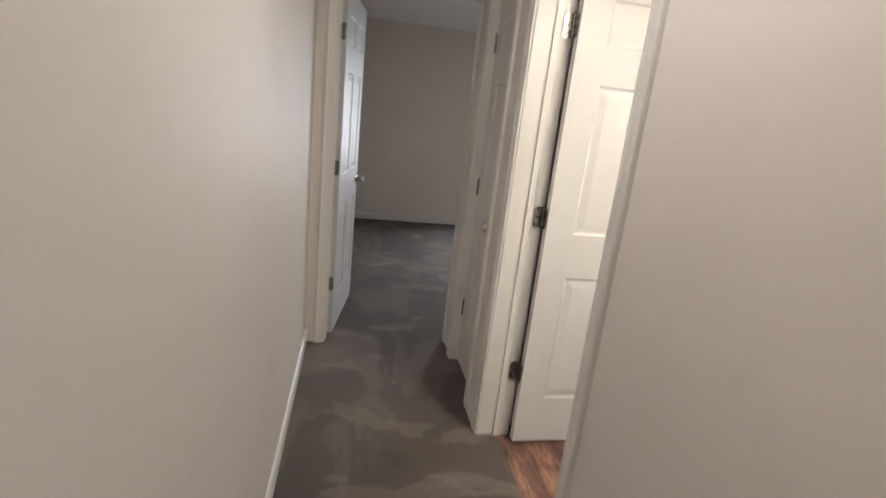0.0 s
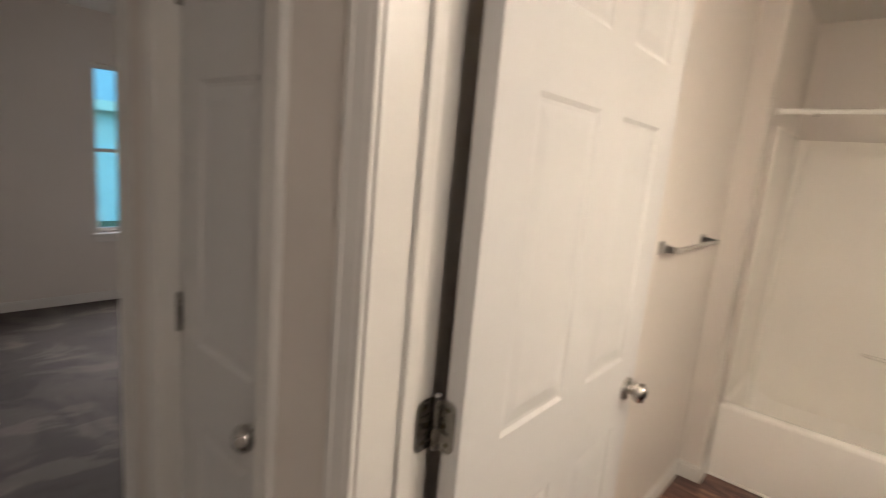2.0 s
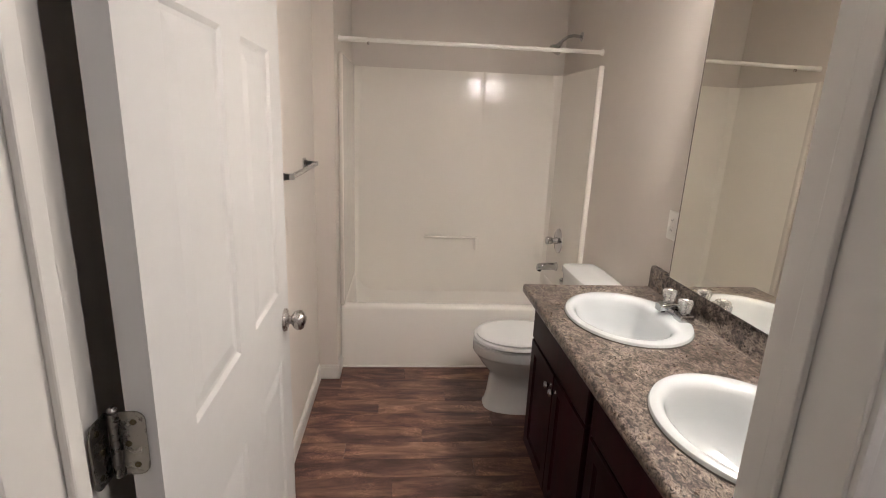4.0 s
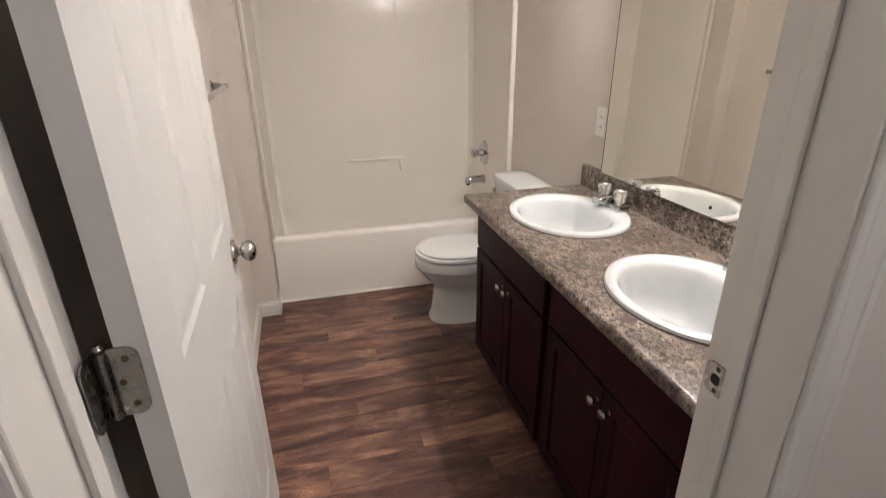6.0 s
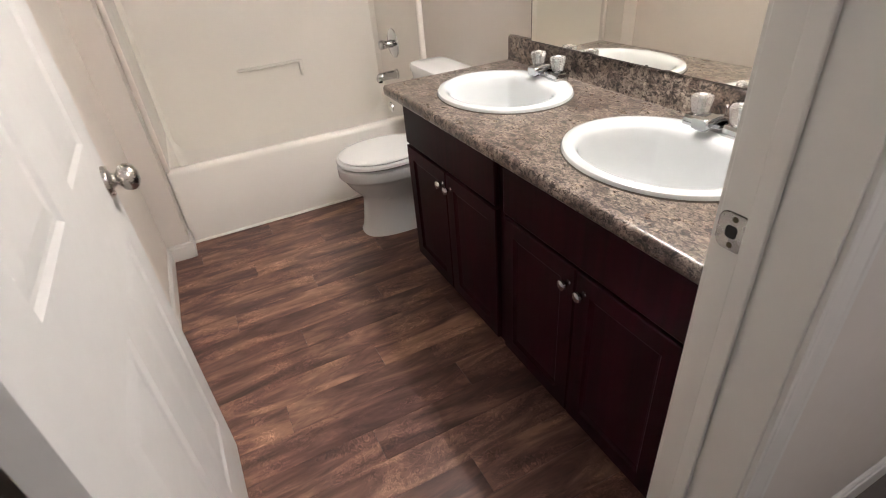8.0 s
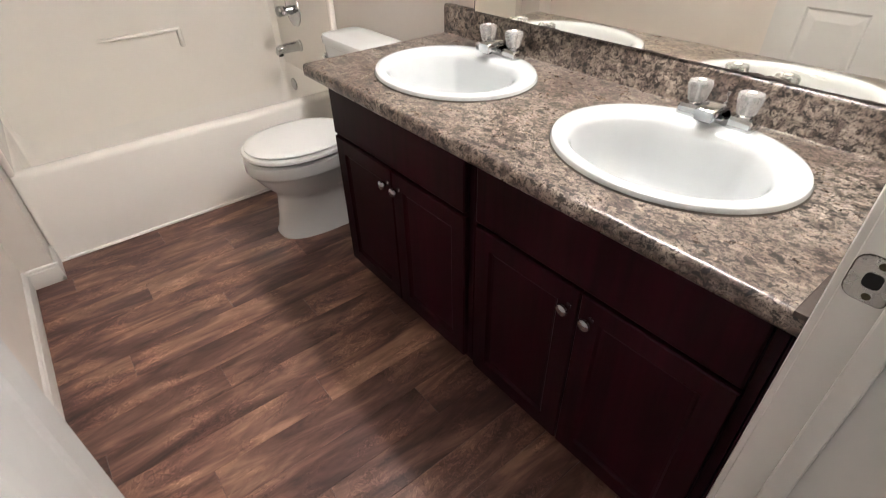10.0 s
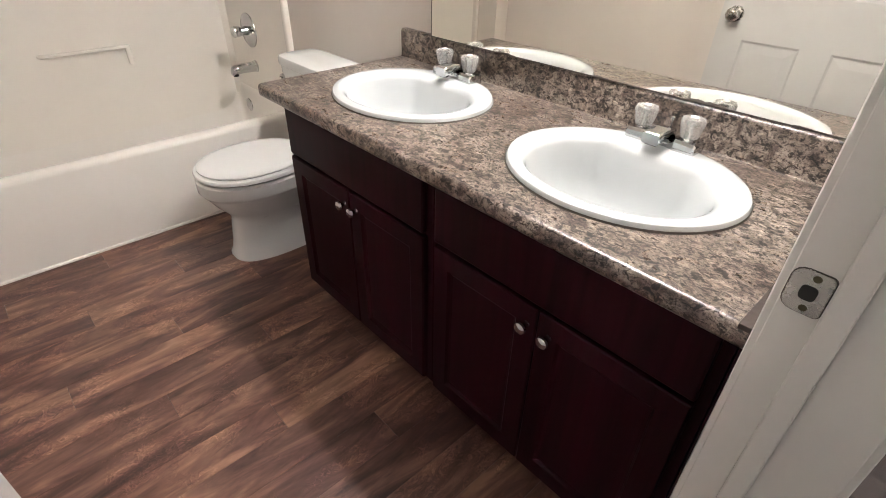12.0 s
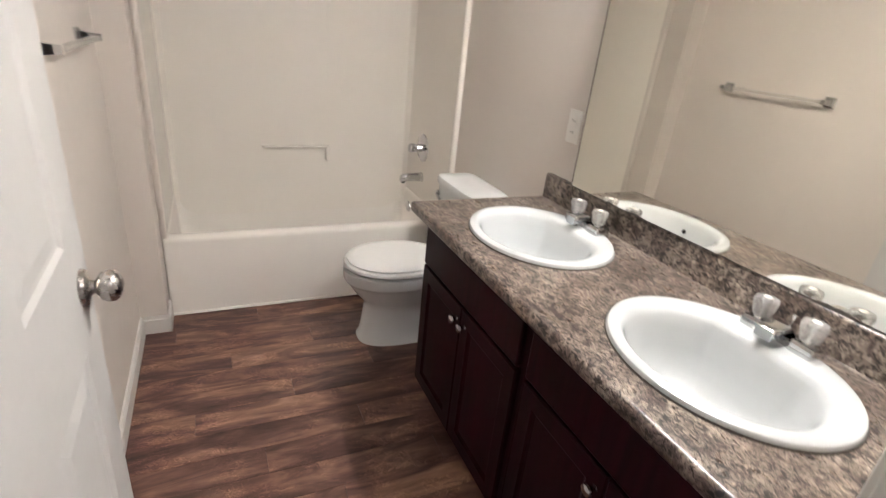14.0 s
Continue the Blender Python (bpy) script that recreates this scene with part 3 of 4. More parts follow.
# ---- lamps of the place ----
def dome_light(x, y, mat, label):
    top = thing("ceiling_light", pose(x, y, CEIL), label, "ceiling light")
    part("canopy", lathe(bmesh.new(), [(0.0001, 0), (0.15, 0), (0.155, -0.012), (0.14, -0.022), (0.0001, -0.022)]), NICKEL, top, "satin nickel canopy", True)
    part("shade", lathe(bmesh.new(), [(0.0001, -0.023), (0.135, -0.023), (0.138, -0.035), (0.120, -0.062), (0.08, -0.082), (0.03, -0.092), (0.0001, -0.093)], seg=32), mat, top, "lit frosted glass dome", True)
    return top


dome_light(0.92, 1.74, DOME, "lit frosted glass dome on the hallway ceiling")
dome_light(2.5, -0.7, DOME_LIVING, "lit frosted glass dome on the living room ceiling")

bar = thing("vanity_light", pose(2.29, BATH_S, 2.175), "chrome vanity light bar with lit frosted glass shades", "wall light")
part("back_plate", boxed((-0.36, 0.001, -0.055), (0.36, 0.028, 0.055), 0.008), CHROME, bar, "polished chrome back plate")
for k in range(4):
    x = -0.27 + 0.18 * k
    part("arm", tube(bmesh.new(), [(x, 0.026, 0.0), (x, 0.085, 0.012), (x, 0.120, 0.010), (x, 0.130, -0.012)], 0.008, 12), CHROME, bar, smooth=True)
    part("socket", lathe(bmesh.new(), [(0.0001, -0.005), (0.018, -0.006), (0.024, -0.016), (0.024, -0.030), (0.0001, -0.030)], pose(x, 0.130, 0), 20), CHROME, bar, smooth=True)
    shade = loft(bmesh.new(), [circle(r, z, 24, cx=x, cy=0.130) for r, z in ((0.020, -0.0305), (0.036, -0.036), (0.046, -0.056), (0.054, -0.085), (0.062, -0.112), (0.060, -0.112), (0.052, -0.085), (0.043, -0.056), (0.020, -0.034))], cap0=False, cap1=False)
    part("shade", shade, SHADE, bar, "lit frosted glass bell shade", True)
    part("bulb", lathe(bmesh.new(), [(0.0001, -0.036), (0.012, -0.040), (0.022, -0.062), (0.029, -0.082), (0.030, -0.098), (0.024, -0.114), (0.012, -0.123), (0.0001, -0.125)], pose(x, 0.130, 0), 20), BULB, bar, "lit white bulb", True)

# ---- vanity ----
CT_Z, CT_X0, CT_X1, CT_Y1 = 0.812, BATH_W + 0.002, 2.998, 1.930
CAB_Y = 1.868
SINKS = (1.979, 2.636)
SINK_Y = 1.648


def vanity_cabinet(x0, x1):
    """A sink base: carcass, face frame, false drawer front, two doors with recessed panels and small knobs."""
    top = thing("vanity_cabinet", pose(x0, BATH_S, 0), "dark espresso wood vanity cabinet with two doors", "cabinet", "vanity cabinets")
    w, d, h = x1 - x0, CAB_Y - BATH_S, 0.772
    part("side", boxed((0.001, 0.004, 0), (0.017, d - 0.07, 0.09)), CABINET, top)
    part("side", boxed((0.001, 0.004, 0.09), (0.017, d - 0.018, h)), CABINET, top)
    part("side", boxed((w - 0.017, 0.004, 0), (w - 0.001, d - 0.07, 0.09)), CABINET, top)
    part("side", boxed((w - 0.017, 0.004, 0.09), (w - 0.001, d - 0.018, h)), CABINET, top)
    part("bottom", boxed((0.017, 0.004, 0.10), (w - 0.017, d - 0.018, 0.115)), CABINET, top)
    part("back", boxed((0.017, 0.004, 0.115), (w - 0.017, 0.010, h)), CABINET, top)
    part("toe_kick", boxed((0.017, d - 0.085, 0), (w - 0.017, d - 0.07, 0.10)), CABINET, top)
    for a, b, za, zb in ((0.001, 0.030, 0.09, h), (w - 0.030, w - 0.001, 0.09, h), (0.030, w - 0.030, 0.735, h), (0.030, w - 0.030, 0.580, 0.612), (0.030, w - 0.030, 0.090, 0.125)):
        part("face_frame", boxed((a, d - 0.018, za), (b, d, zb), 0.001, 1), CABINET, top)
    part("drawer_front", boxed((0.020, d, 0.602), (w - 0.020, d + 0.018, 0.750), 0.005), CABINET, top)
    mid = w / 2
    for a, b, side in ((0.020, mid - 0.002, 1), (mid + 0.002, w - 0.020, -1)):
        z0, z1, r = 0.105, 0.592, 0.055
        door = bmesh.new()
        rings = []
        for i, y in ((0, 0.001), (0, 0.015), (0.003, 0.018), (r - 0.006, 0.018), (r, 0.012), (r + 0.006, 0.010)):
            rings.append([(a + i, d + y, z0 + i), (b - i, d + y, z0 + i), (b - i, d + y, z1 - i), (a + i, d + y, z1 - i)])
        loft(door, rings)
        leaf = part("cabinet_door", door, CABINET, top)
        kx = b - 0.030 if side == 1 else a + 0.022
        part("knob", lathe(bmesh.new(), [(0.0001, 0), (0.008, 0), (0.0055, 0.006), (0.006, 0.011), (0.0125, 0.015), (0.0145, 0.019), (0.013, 0.024), (0.007, 0.0265), (0.0001, 0.027)], pose(kx, d + 0.018, 0.543, -90), 18), CHROME, leaf, "small polished knob", True)
    return top


vanity_cabinet(1.630, 2.293)
vanity_cabinet(2.293, 2.966)
tagged(part("filler_strip", boxed((BATH_W + 0.001, BATH_S + 0.3, 0), (1.629, CAB_Y, 0.772), 0.001, 1), CABINET), "dark espresso filler strip beside the vanity", "filler strip")


def ellipse(cx, cy, rx, ry, z, seg=64, power=2.0):
    return circle(1.0, z, seg, rx, ry, cx, cy, power)


def countertop():
    top = thing("countertop", Matrix(), "speckled brown laminate countertop with a rolled front edge", "countertop")
    bm = bmesh.new()
    z, y1 = CT_Z, CT_Y1
    nose = [(y1 - 0.012, z), (y1 - 0.0065, z - 0.0008), (y1 - 0.0028, z - 0.0030), (y1, z - 0.0085), (y1 + 0.0006, z - 0.020), (y1, z - 0.031), (y1 - 0.004, z - 0.036), (y1 - 0.012, z - 0.040), (y1 - 0.055, z - 0.040)]
    rows = [[bm.verts.new((x, y, zz)) for y, zz in nose] for x in (CT_X0, CT_X1)]
    for a, b, c, e in zip(rows[0], rows[0][1:], rows[1][1:], rows[1]):
        bm.faces.new((a, b, c, e))
    back = [bm.verts.new((x, BATH_S + 0.002, z)) for x in (CT_X0, CT_X1)]
    for row, q in zip(rows, back):
        bm.faces.new([*row, q])
    rim = []
    for a, b in ((rows[0][0], rows[1][0]), (rows[1][0], back[1]), (back[1], back[0]), (back[0], rows[0][0])):
        rim.append(bm.edges.get((a, b)) or bm.edges.new((a, b)))
    for cx in SINKS:
        loop = [bm.verts.new(p) for p in ellipse(cx, SINK_Y, 0.240, 0.200, z)]
        rim += [bm.edges.new((p, q)) for p, q in zip(loop, loop[1:] + loop[:1])]
    bmesh.ops.triangle_fill(bm, use_beauty=True, use_dissolve=False, edges=rim)
    inside = [f for f in bm.faces if any(((f.calc_center_median().x - cx) / 0.240) ** 2 + ((f.calc_center_median().y - SINK_Y) / 0.200) ** 2 < 0.99 for cx in SINKS) and abs(f.calc_center_median().z - z) < 1e-4]
    bmesh.ops.delete(bm, geom=inside, context="FACES_ONLY")
    part("top", bm, LAMINATE, top, smooth=True)
    y0, y1, zt = BATH_S + 0.001, BATH_S + 0.022, 0.903
    prof = [(0, z + 0.0002), (0, zt), (0.012, zt), (0.018, zt - 0.003), (0.021, zt - 0.009), (0.021, z + 0.004), (0.022, z + 0.0012), (0.024, z + 0.0002)]
    bm = loft(bmesh.new(), [[(x, y0 + u, w) for u, w in prof] for x in (CT_X0, CT_X1)])
    part("backsplash", bm, LAMINATE, top, smooth=True)
    # narrow dark strip along the counter's end, near the doorway wall
    part("end_strip", boxed((CT_X0 + 0.012, BATH_S + 0.27, z - 0.03), (CT_X0 + 0.029, CT_Y1 - 0.001, z + 0.0016), 0.0006, 1), END_STRIP, top, "dark strip at the counter end")
    return top


countertop()


def sink(cx):
    top = thing("sink", pose(cx, SINK_Y, CT_Z), "white oval drop-in bathroom sink", "sink", "vanity sinks")
    shape = [(0.236, 0.196, 0, -0.03, 2.0, 1), (0.245, 0.207, 0, 0.0005, 2.0, 1), (0.2455, 0.2075, 0, 0.006, 2.0, 1), (0.242, 0.204, 0, 0.0120, 2.0, 1), (0.233, 0.194, 0.0, 0.0155, 2.0, 1), (0.220, 0.181, 0.006, 0.0158, 2.0, 0.130),
             (0.208, 0.167, 0.013, 0.0135, 2.05, 0.118), (0.197, 0.156, 0.016, 0.0075, 2.1, 0.110), (0.189, 0.148, 0.017, -0.004, 2.15, 0.105), (0.181, 0.141, 0.017, -0.030, 2.2, 0.100), (0.171, 0.132, 0.017, -0.075, 2.2, 0.092), (0.155, 0.118, 0.017, -0.115, 2.2, 0.082),
             (0.118, 0.090, 0.014, -0.145, 2.15, 0.066), (0.062, 0.050, 0.008, -0.158, 2.0, 0.05), (0.023, 0.023, 0.006, -0.163, 2.0, 1)]
    rings = []
    for rx, ry, cy, z, p, back in shape:
        # the bowl's back is cut nearly straight, leaving a deck for the faucet
        rings.append([Vector((q.x, q.y if q.y > -back else -back + 0.22 * (q.y + back), q.z)) for q in ellipse(0, cy, rx, ry, z, 72, p)])
    part("basin", loft(bmesh.new(), rings, cap0=False), SINK_WHITE, top, smooth=True)
    part("drain", lathe(bmesh.new(), [(0.0001, -0.161), (0.022, -0.1605), (0.0225, -0.159), (0.014, -0.160), (0.013, -0.157), (0.0001, -0.1555)], pose(0, 0.006, 0), 24), CHROME, top, "chrome pop-up drain", True)
    part("overflow_hole", lathe(bmesh.new(), [(0.0001, 0), (0.008, 0), (0.008, 0.002), (0.0001, 0.002)], pose(0, 0.1565, -0.034, 82), 16), DARK, top)
    bm = loft(bmesh.new(), [ellipse(0, 0, 0.2475, 0.2095, 0.0003, 72), ellipse(0, 0, 0.247, 0.209, 0.0012, 72), ellipse(0, 0, 0.2452, 0.2072, 0.004, 72)], cap0=False, cap1=False)
    part("caulk", bm, GRIME, top, "dark sealant line", True)
    return top


def faucet(cx):
    """A centerset faucet: a low bow-tie body with a square block under each handle and a broad flat spout."""
    top = thing("faucet", pose(cx, SINK_Y - 0.180, CT_Z + 0.0145), "chrome centerset faucet with two clear acrylic handles", "faucet", "vanity faucets")
    rings = []
    for x, half, tall in ((-0.080, 0.019, 0.010), (-0.079, 0.0245, 0.020), (-0.076, 0.026, 0.0235), (-0.034, 0.026, 0.0255), (-0.029, 0.0235, 0.022), (-0.018, 0.019, 0.017), (0.0, 0.018, 0.016),
                          (0.018, 0.019, 0.017), (0.029, 0.0235, 0.022), (0.034, 0.026, 0.0255), (0.076, 0.026, 0.0235), (0.079, 0.0245, 0.020), (0.080, 0.019, 0.010)):
        rings.append([(x, -half, -0.003), (x, -half, tall - 0.003), (x, -half + 0.003, tall), (x, half - 0.006, tall), (x, half - 0.001, tall - 0.006), (x, half, -0.003)])
    part("base_plate", loft(bmesh.new(), rings), CHROME, top)
    rings = []
    for y, z, w, h in ((-0.016, 0.020, 0.018, 0.006), (-0.006, 0.031, 0.0205, 0.008), (0.012, 0.036, 0.0215, 0.009), (0.034, 0.034, 0.0215, 0.010), (0.050, 0.031, 0.0210, 0.012), (0.064, 0.0275, 0.0205, 0.0135), (0.067, 0.0270, 0.0190, 0.0120)):
        rings.append([Vector((w * p.x, y, z + h * p.y)) for p in circle(1, 0, 24, power=6)])
    spout_part = part("spout", loft(bmesh.new(), rings), CHROME, top, smooth=True)
    part("outlet", boxed((-0.013, 0.044, 0.011), (0.013, 0.061, 0.0180), 0.002), DARK, spout_part)
    part("lift_rod", lathe(bmesh.new(), [(0.0001, 0.012), (0.002, 0.012), (0.002, 0.046), (0.0045, 0.048), (0.0045, 0.055), (0.0001, 0.057)], pose(0, -0.023, 0), 10), CHROME, top)
    for x in (-0.0525, 0.0525):
        part("handle_collar", lathe(bmesh.new(), [(0.0001, 0.018), (0.0155, 0.018), (0.0150, 0.027), (0.011, 0.030), (0.0001, 0.030)], pose(x, 0, 0), 20), CHROME, top, smooth=True)
        rings = []
        for z, r in ((0.0285, 0.0130), (0.0300, 0.0175), (0.0340, 0.0192), (0.060, 0.0248), (0.067, 0.0250), (0.0712, 0.0225), (0.0730, 0.0140)):
            # eight broad flutes
            rings.append([Vector((x + r * (1 + 0.045 * math.cos(8 * a)) * math.cos(a), r * (1 + 0.045 * math.cos(8 * a)) * math.sin(a), z)) for a in (2 * math.pi * k / 48 for k in range(48))])
        h = part("handle", loft(bmesh.new(), rings), KNOB_CLEAR, top, "clear fluted acrylic handle", True)
        part("stem", lathe(bmesh.new(), [(0.0001, 0.029), (0.0060, 0.029), (0.0050, 0.056), (0.0085, 0.058), (0.0085, 0.064), (0.0001, 0.065)], pose(x, 0, 0), 14), CHROME, h, smooth=True)
        part("handle_cap", lathe(bmesh.new(), [(0.0001, 0.0732), (0.0085, 0.0732), (0.0075, 0.0745), (0.0001, 0.0750)], pose(x, 0, 0), 16), PLATE, h, smooth=True)
    return top


for cx in SINKS:
    sink(cx)
    faucet(cx + 0.006)

mirror = thing("mirror", pose(0, BATH_S, 0), "large frameless mirror with darkened edges on the wall above the vanity", "mirror")
# the glass leans a little off the wall at its far end and its top
part("glass", loft(bmesh.new(), [[(1.655, 0.001, z), (2.826, 0.001, z), (2.826, 0.028 + lean, z), (1.655, 0.002 + lean, z)] for z, lean in ((0.9045, 0.007), (1.925, 0.0))]), MIRROR, mirror)
part("side_edge", loft(bmesh.new(), [[(2.8255, 0.001, z), (2.8290, 0.001, z), (2.8290, 0.0285 + lean, z), (2.8255, 0.0285 + lean, z)] for z, lean in ((0.9045, 0.007), (1.925, 0.0))]), GRIME, mirror, "dark ground glass edge")
part("bottom_edge", loft(bmesh.new(), [[(x, 0.001, 0.9040), (x, depth, 0.9040), (x, depth, 0.9068), (x, 0.001, 0.9068)] for x, depth in ((1.655, 0.0098), (2.826, 0.0358))]), GRIME, mirror, "dark ground glass edge")
# tarnish that has crept in from the bottom edge
tarnish = random.Random(5)
for x0, long, tall in ((1.95, 0.10, 0.006), (2.21, 0.05, 0.003), (2.52, 0.07, 0.004), (1.76, 0.04, 0.003)):
    bm = bmesh.new()
    rings = []
    for k in range(13):
        u = k / 12
        x = x0 + long * (u - 0.5)
        d = 0.0098 + (x - 1.655) / 1.171 * 0.026
        top = 0.9066 + tall * math.sin(math.pi * u) ** 0.7 * tarnish.uniform(0.45, 1.0)
        rings.append([(x, d - 0.001, 0.9060), (x, d + 0.0006, 0.9060), (x, d + 0.0006, top), (x, d - 0.001, top)])
    part("tarnish", loft(bm, rings), GRIME, mirror, "black desilvered blotch")

outlet = thing("wall_outlet", pose(2.915, BATH_S, 1.092), "white double wall outlet beside the mirror", "outlet")
part("cover_plate", boxed((-0.035, 0.0005, -0.0575), (0.035, 0.006, 0.0575), 0.003), PLATE, outlet)
for z in (-0.02, 0.02):
    s = part("socket", boxed((-0.016, 0.006, z - 0.0135), (0.016, 0.008, z + 0.0135), 0.002), PLATE, outlet)
    for x in (-0.006, 0.006):
        part("slot", boxed((x - 0.001, 0.0079, z - 0.004), (x + 0.001, 0.0084, z + 0.005)), DARK, s)

# ---- toilet ----
def toilet():
    top = thing("toilet", pose(3.420, BATH_S, 0), "white ceramic toilet with its lid closed", "toilet")
    levels = [(0.118, 0.246, 0.374, 0, 2.7), (0.117, 0.245, 0.374, 0.010, 2.7), (0.112, 0.238, 0.373, 0.022, 2.6), (0.108, 0.231, 0.371, 0.070, 2.5), (0.105, 0.225, 0.369, 0.140, 2.4), (0.104, 0.222, 0.368, 0.172, 2.3), (0.108, 0.221, 0.370, 0.190, 2.25), (0.125, 0.223, 0.384, 0.212, 2.2),
              (0.145, 0.230, 0.408, 0.248, 2.15), (0.161, 0.237, 0.427, 0.288, 2.1), (0.166, 0.239, 0.433, 0.304, 2.1), (0.1735, 0.244, 0.438, 0.3095, 2.1), (0.1767, 0.247, 0.44, 0.318, 2.1), (0.1767, 0.247, 0.44, 0.3600, 2.1), (0.170, 0.240, 0.44, 0.3685, 2.1)]
    part("bowl", loft(bmesh.new(), [ellipse(0, cy, rx, ry, z, 56, p) for rx, ry, cy, z, p in levels]), PORCELAIN, top, smooth=True)
    part("back_deck", boxed((-0.105, 0.035, 0.24), (0.105, 0.30, 0.376), 0.02, 3), PORCELAIN, top, smooth=True)
    for s in (-1, 1):
        path = [(s * 0.080, 0.50, 0.20), (s * 0.094, 0.40, 0.235), (s * 0.098, 0.31, 0.225), (s * 0.095, 0.25, 0.165), (s * 0.09, 0.22, 0.08), (s * 0.085, 0.21, 0.01)]
        part("trapway", tube(bmesh.new(), path, [0.02, 0.034, 0.040, 0.042, 0.042, 0.042], 14), PORCELAIN, top, smooth=True)
        part("bolt_cap", lathe(bmesh.new(), [(0.0001, 0), (0.014, 0), (0.013, 0.012), (0.007, 0.018), (0.0001, 0.019)], pose(s * 0.122, 0.33, 0.0), 14), PORCELAIN, top, smooth=True)

    def lid_ring(grow, z):
        out = []
        for p in ellipse(0, 0.455, 0.179 + grow, 0.227 + grow, z - 0.012, 56, 2.15):
            out.append(Vector((p.x, max(p.y, 0.245 - grow), p.z)))
        return out

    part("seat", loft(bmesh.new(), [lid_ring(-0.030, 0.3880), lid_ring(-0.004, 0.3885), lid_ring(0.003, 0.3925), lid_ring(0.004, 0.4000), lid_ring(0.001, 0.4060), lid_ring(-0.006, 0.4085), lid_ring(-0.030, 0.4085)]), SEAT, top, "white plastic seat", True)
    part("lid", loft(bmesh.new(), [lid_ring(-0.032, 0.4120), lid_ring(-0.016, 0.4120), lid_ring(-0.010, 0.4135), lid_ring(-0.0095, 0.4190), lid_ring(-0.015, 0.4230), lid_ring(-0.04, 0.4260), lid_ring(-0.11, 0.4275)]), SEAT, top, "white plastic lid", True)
    # inset dark rings stand in for shade between bowl, seat and lid
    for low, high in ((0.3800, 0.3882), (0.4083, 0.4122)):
        part("gap_shade", loft(bmesh.new(), [lid_ring(-0.018, low), lid_ring(-0.018, high)]), SEAT_GAP, top, "thin dark ring for the shade in the seat gap")
    for s in (-1, 1):
        part("seat_hinge", boxed((s * 0.07 - 0.02, 0.222, 0.376), (s * 0.07 + 0.02, 0.248, 0.412), 0.006), SEAT, top, smooth=True)
    part("tank", loft(bmesh.new(), [ellipse(0, 0.108, rx, ry, z, 56, 7) for rx, ry, z in ((0.165, 0.080, 0.374), (0.172, 0.084, 0.41), (0.186, 0.090, 0.55), (0.192, 0.093, 0.690))]), PORCELAIN, top, smooth=True)
    part("tank_lid", loft(bmesh.new(), [ellipse(0, 0.108, rx, ry, z, 56, 6) for rx, ry, z in ((0.194, 0.094, 0.690), (0.203, 0.101, 0.695), (0.204, 0.102, 0.716), (0.199, 0.097, 0.727), (0.182, 0.082, 0.732), (0.10, 0.03, 0.734))]), PORCELAIN, top, smooth=True)
    lever = part("flush_lever", tube(bmesh.new(), [(0.155, 0.214, 0.645), (0.13, 0.220, 0.642), (0.09, 0.222, 0.634)], [0.006, 0.006, 0.008], 10), CHROME, top, "chrome flush lever", True)
    part("lever_boss", lathe(bmesh.new(), [(0.0001, 0), (0.014, 0), (0.013, 0.01), (0.006, 0.014), (0.0001, 0.014)], pose(0.155, 0.199, 0.645, -90), 16), CHROME, lever, smooth=True)
    return top


toilet()

# ---- bathtub, surround and fittings ----
TUB_E, TUB_S, TUB_N = BATH_E - 0.003, BATH_S + 0.002, WING_Y - 0.002
tcx, tcy, thx, thy = (TUB_X + TUB_E) / 2, (TUB_S + TUB_N) / 2, (TUB_E - TUB_X) / 2, (TUB_N - TUB_S) / 2
bathtub = thing("bathtub", pose(tcx, tcy, 0), "white acrylic alcove bathtub with a straight apron", "bathtub")
# one-piece unit: the basin runs straight up into the walls on three sides, with a broad rim only at the front
tub = [(0, thx, thy, 0.0, 60), (0, thx, thy, 0.366, 60), (0, thx - 0.004, thy - 0.001, 0.379, 60), (0, thx - 0.014, thy - 0.002, 0.3865, 60), (0.018, thx - 0.040, thy - 0.019, 0.3865, 40), (0.024, thx - 0.048, thy - 0.021, 0.383, 34), (0.029, thx - 0.055, thy - 0.025, 0.355, 24),
       (0.031, thx - 0.069, thy - 0.030, 0.27, 20), (0.032, thx - 0.083, thy - 0.038, 0.14, 12), (0.032, thx - 0.085, thy - 0.07, 0.082, 9), (0.032, thx - 0.20, thy - 0.30, 0.065, 4)]
part("shell", loft(bmesh.new(), [ellipse(cx, 0, a, b, z, 120, p) for cx, a, b, z, p in tub], cap0=False), ACRYLIC, bathtub, smooth=True)
part("overflow_plate", lathe(bmesh.new(), [(0.0001, 0), (0.036, 0), (0.035, 0.006), (0.026, 0.010), (0.0001, 0.011)], pose(0.204, -thy + 0.0285, 0.280, -93), 24), CHROME, bathtub, "round chrome overflow plate", True)
tagged(part("caulk_bead", tube(bmesh.new(), [(TUB_X - 0.003, BATH_S + 0.014, 0.003), (TUB_X - 0.003, WING_Y - 0.014, 0.003)], 0.008, 8), CAULK), "white bead along the foot of the bathtub", "caulk", kind="structure")

SUR_Z = 1.768
surround = thing("tub_surround", Matrix(), "glossy cream acrylic tub surround panels", "tub surround")


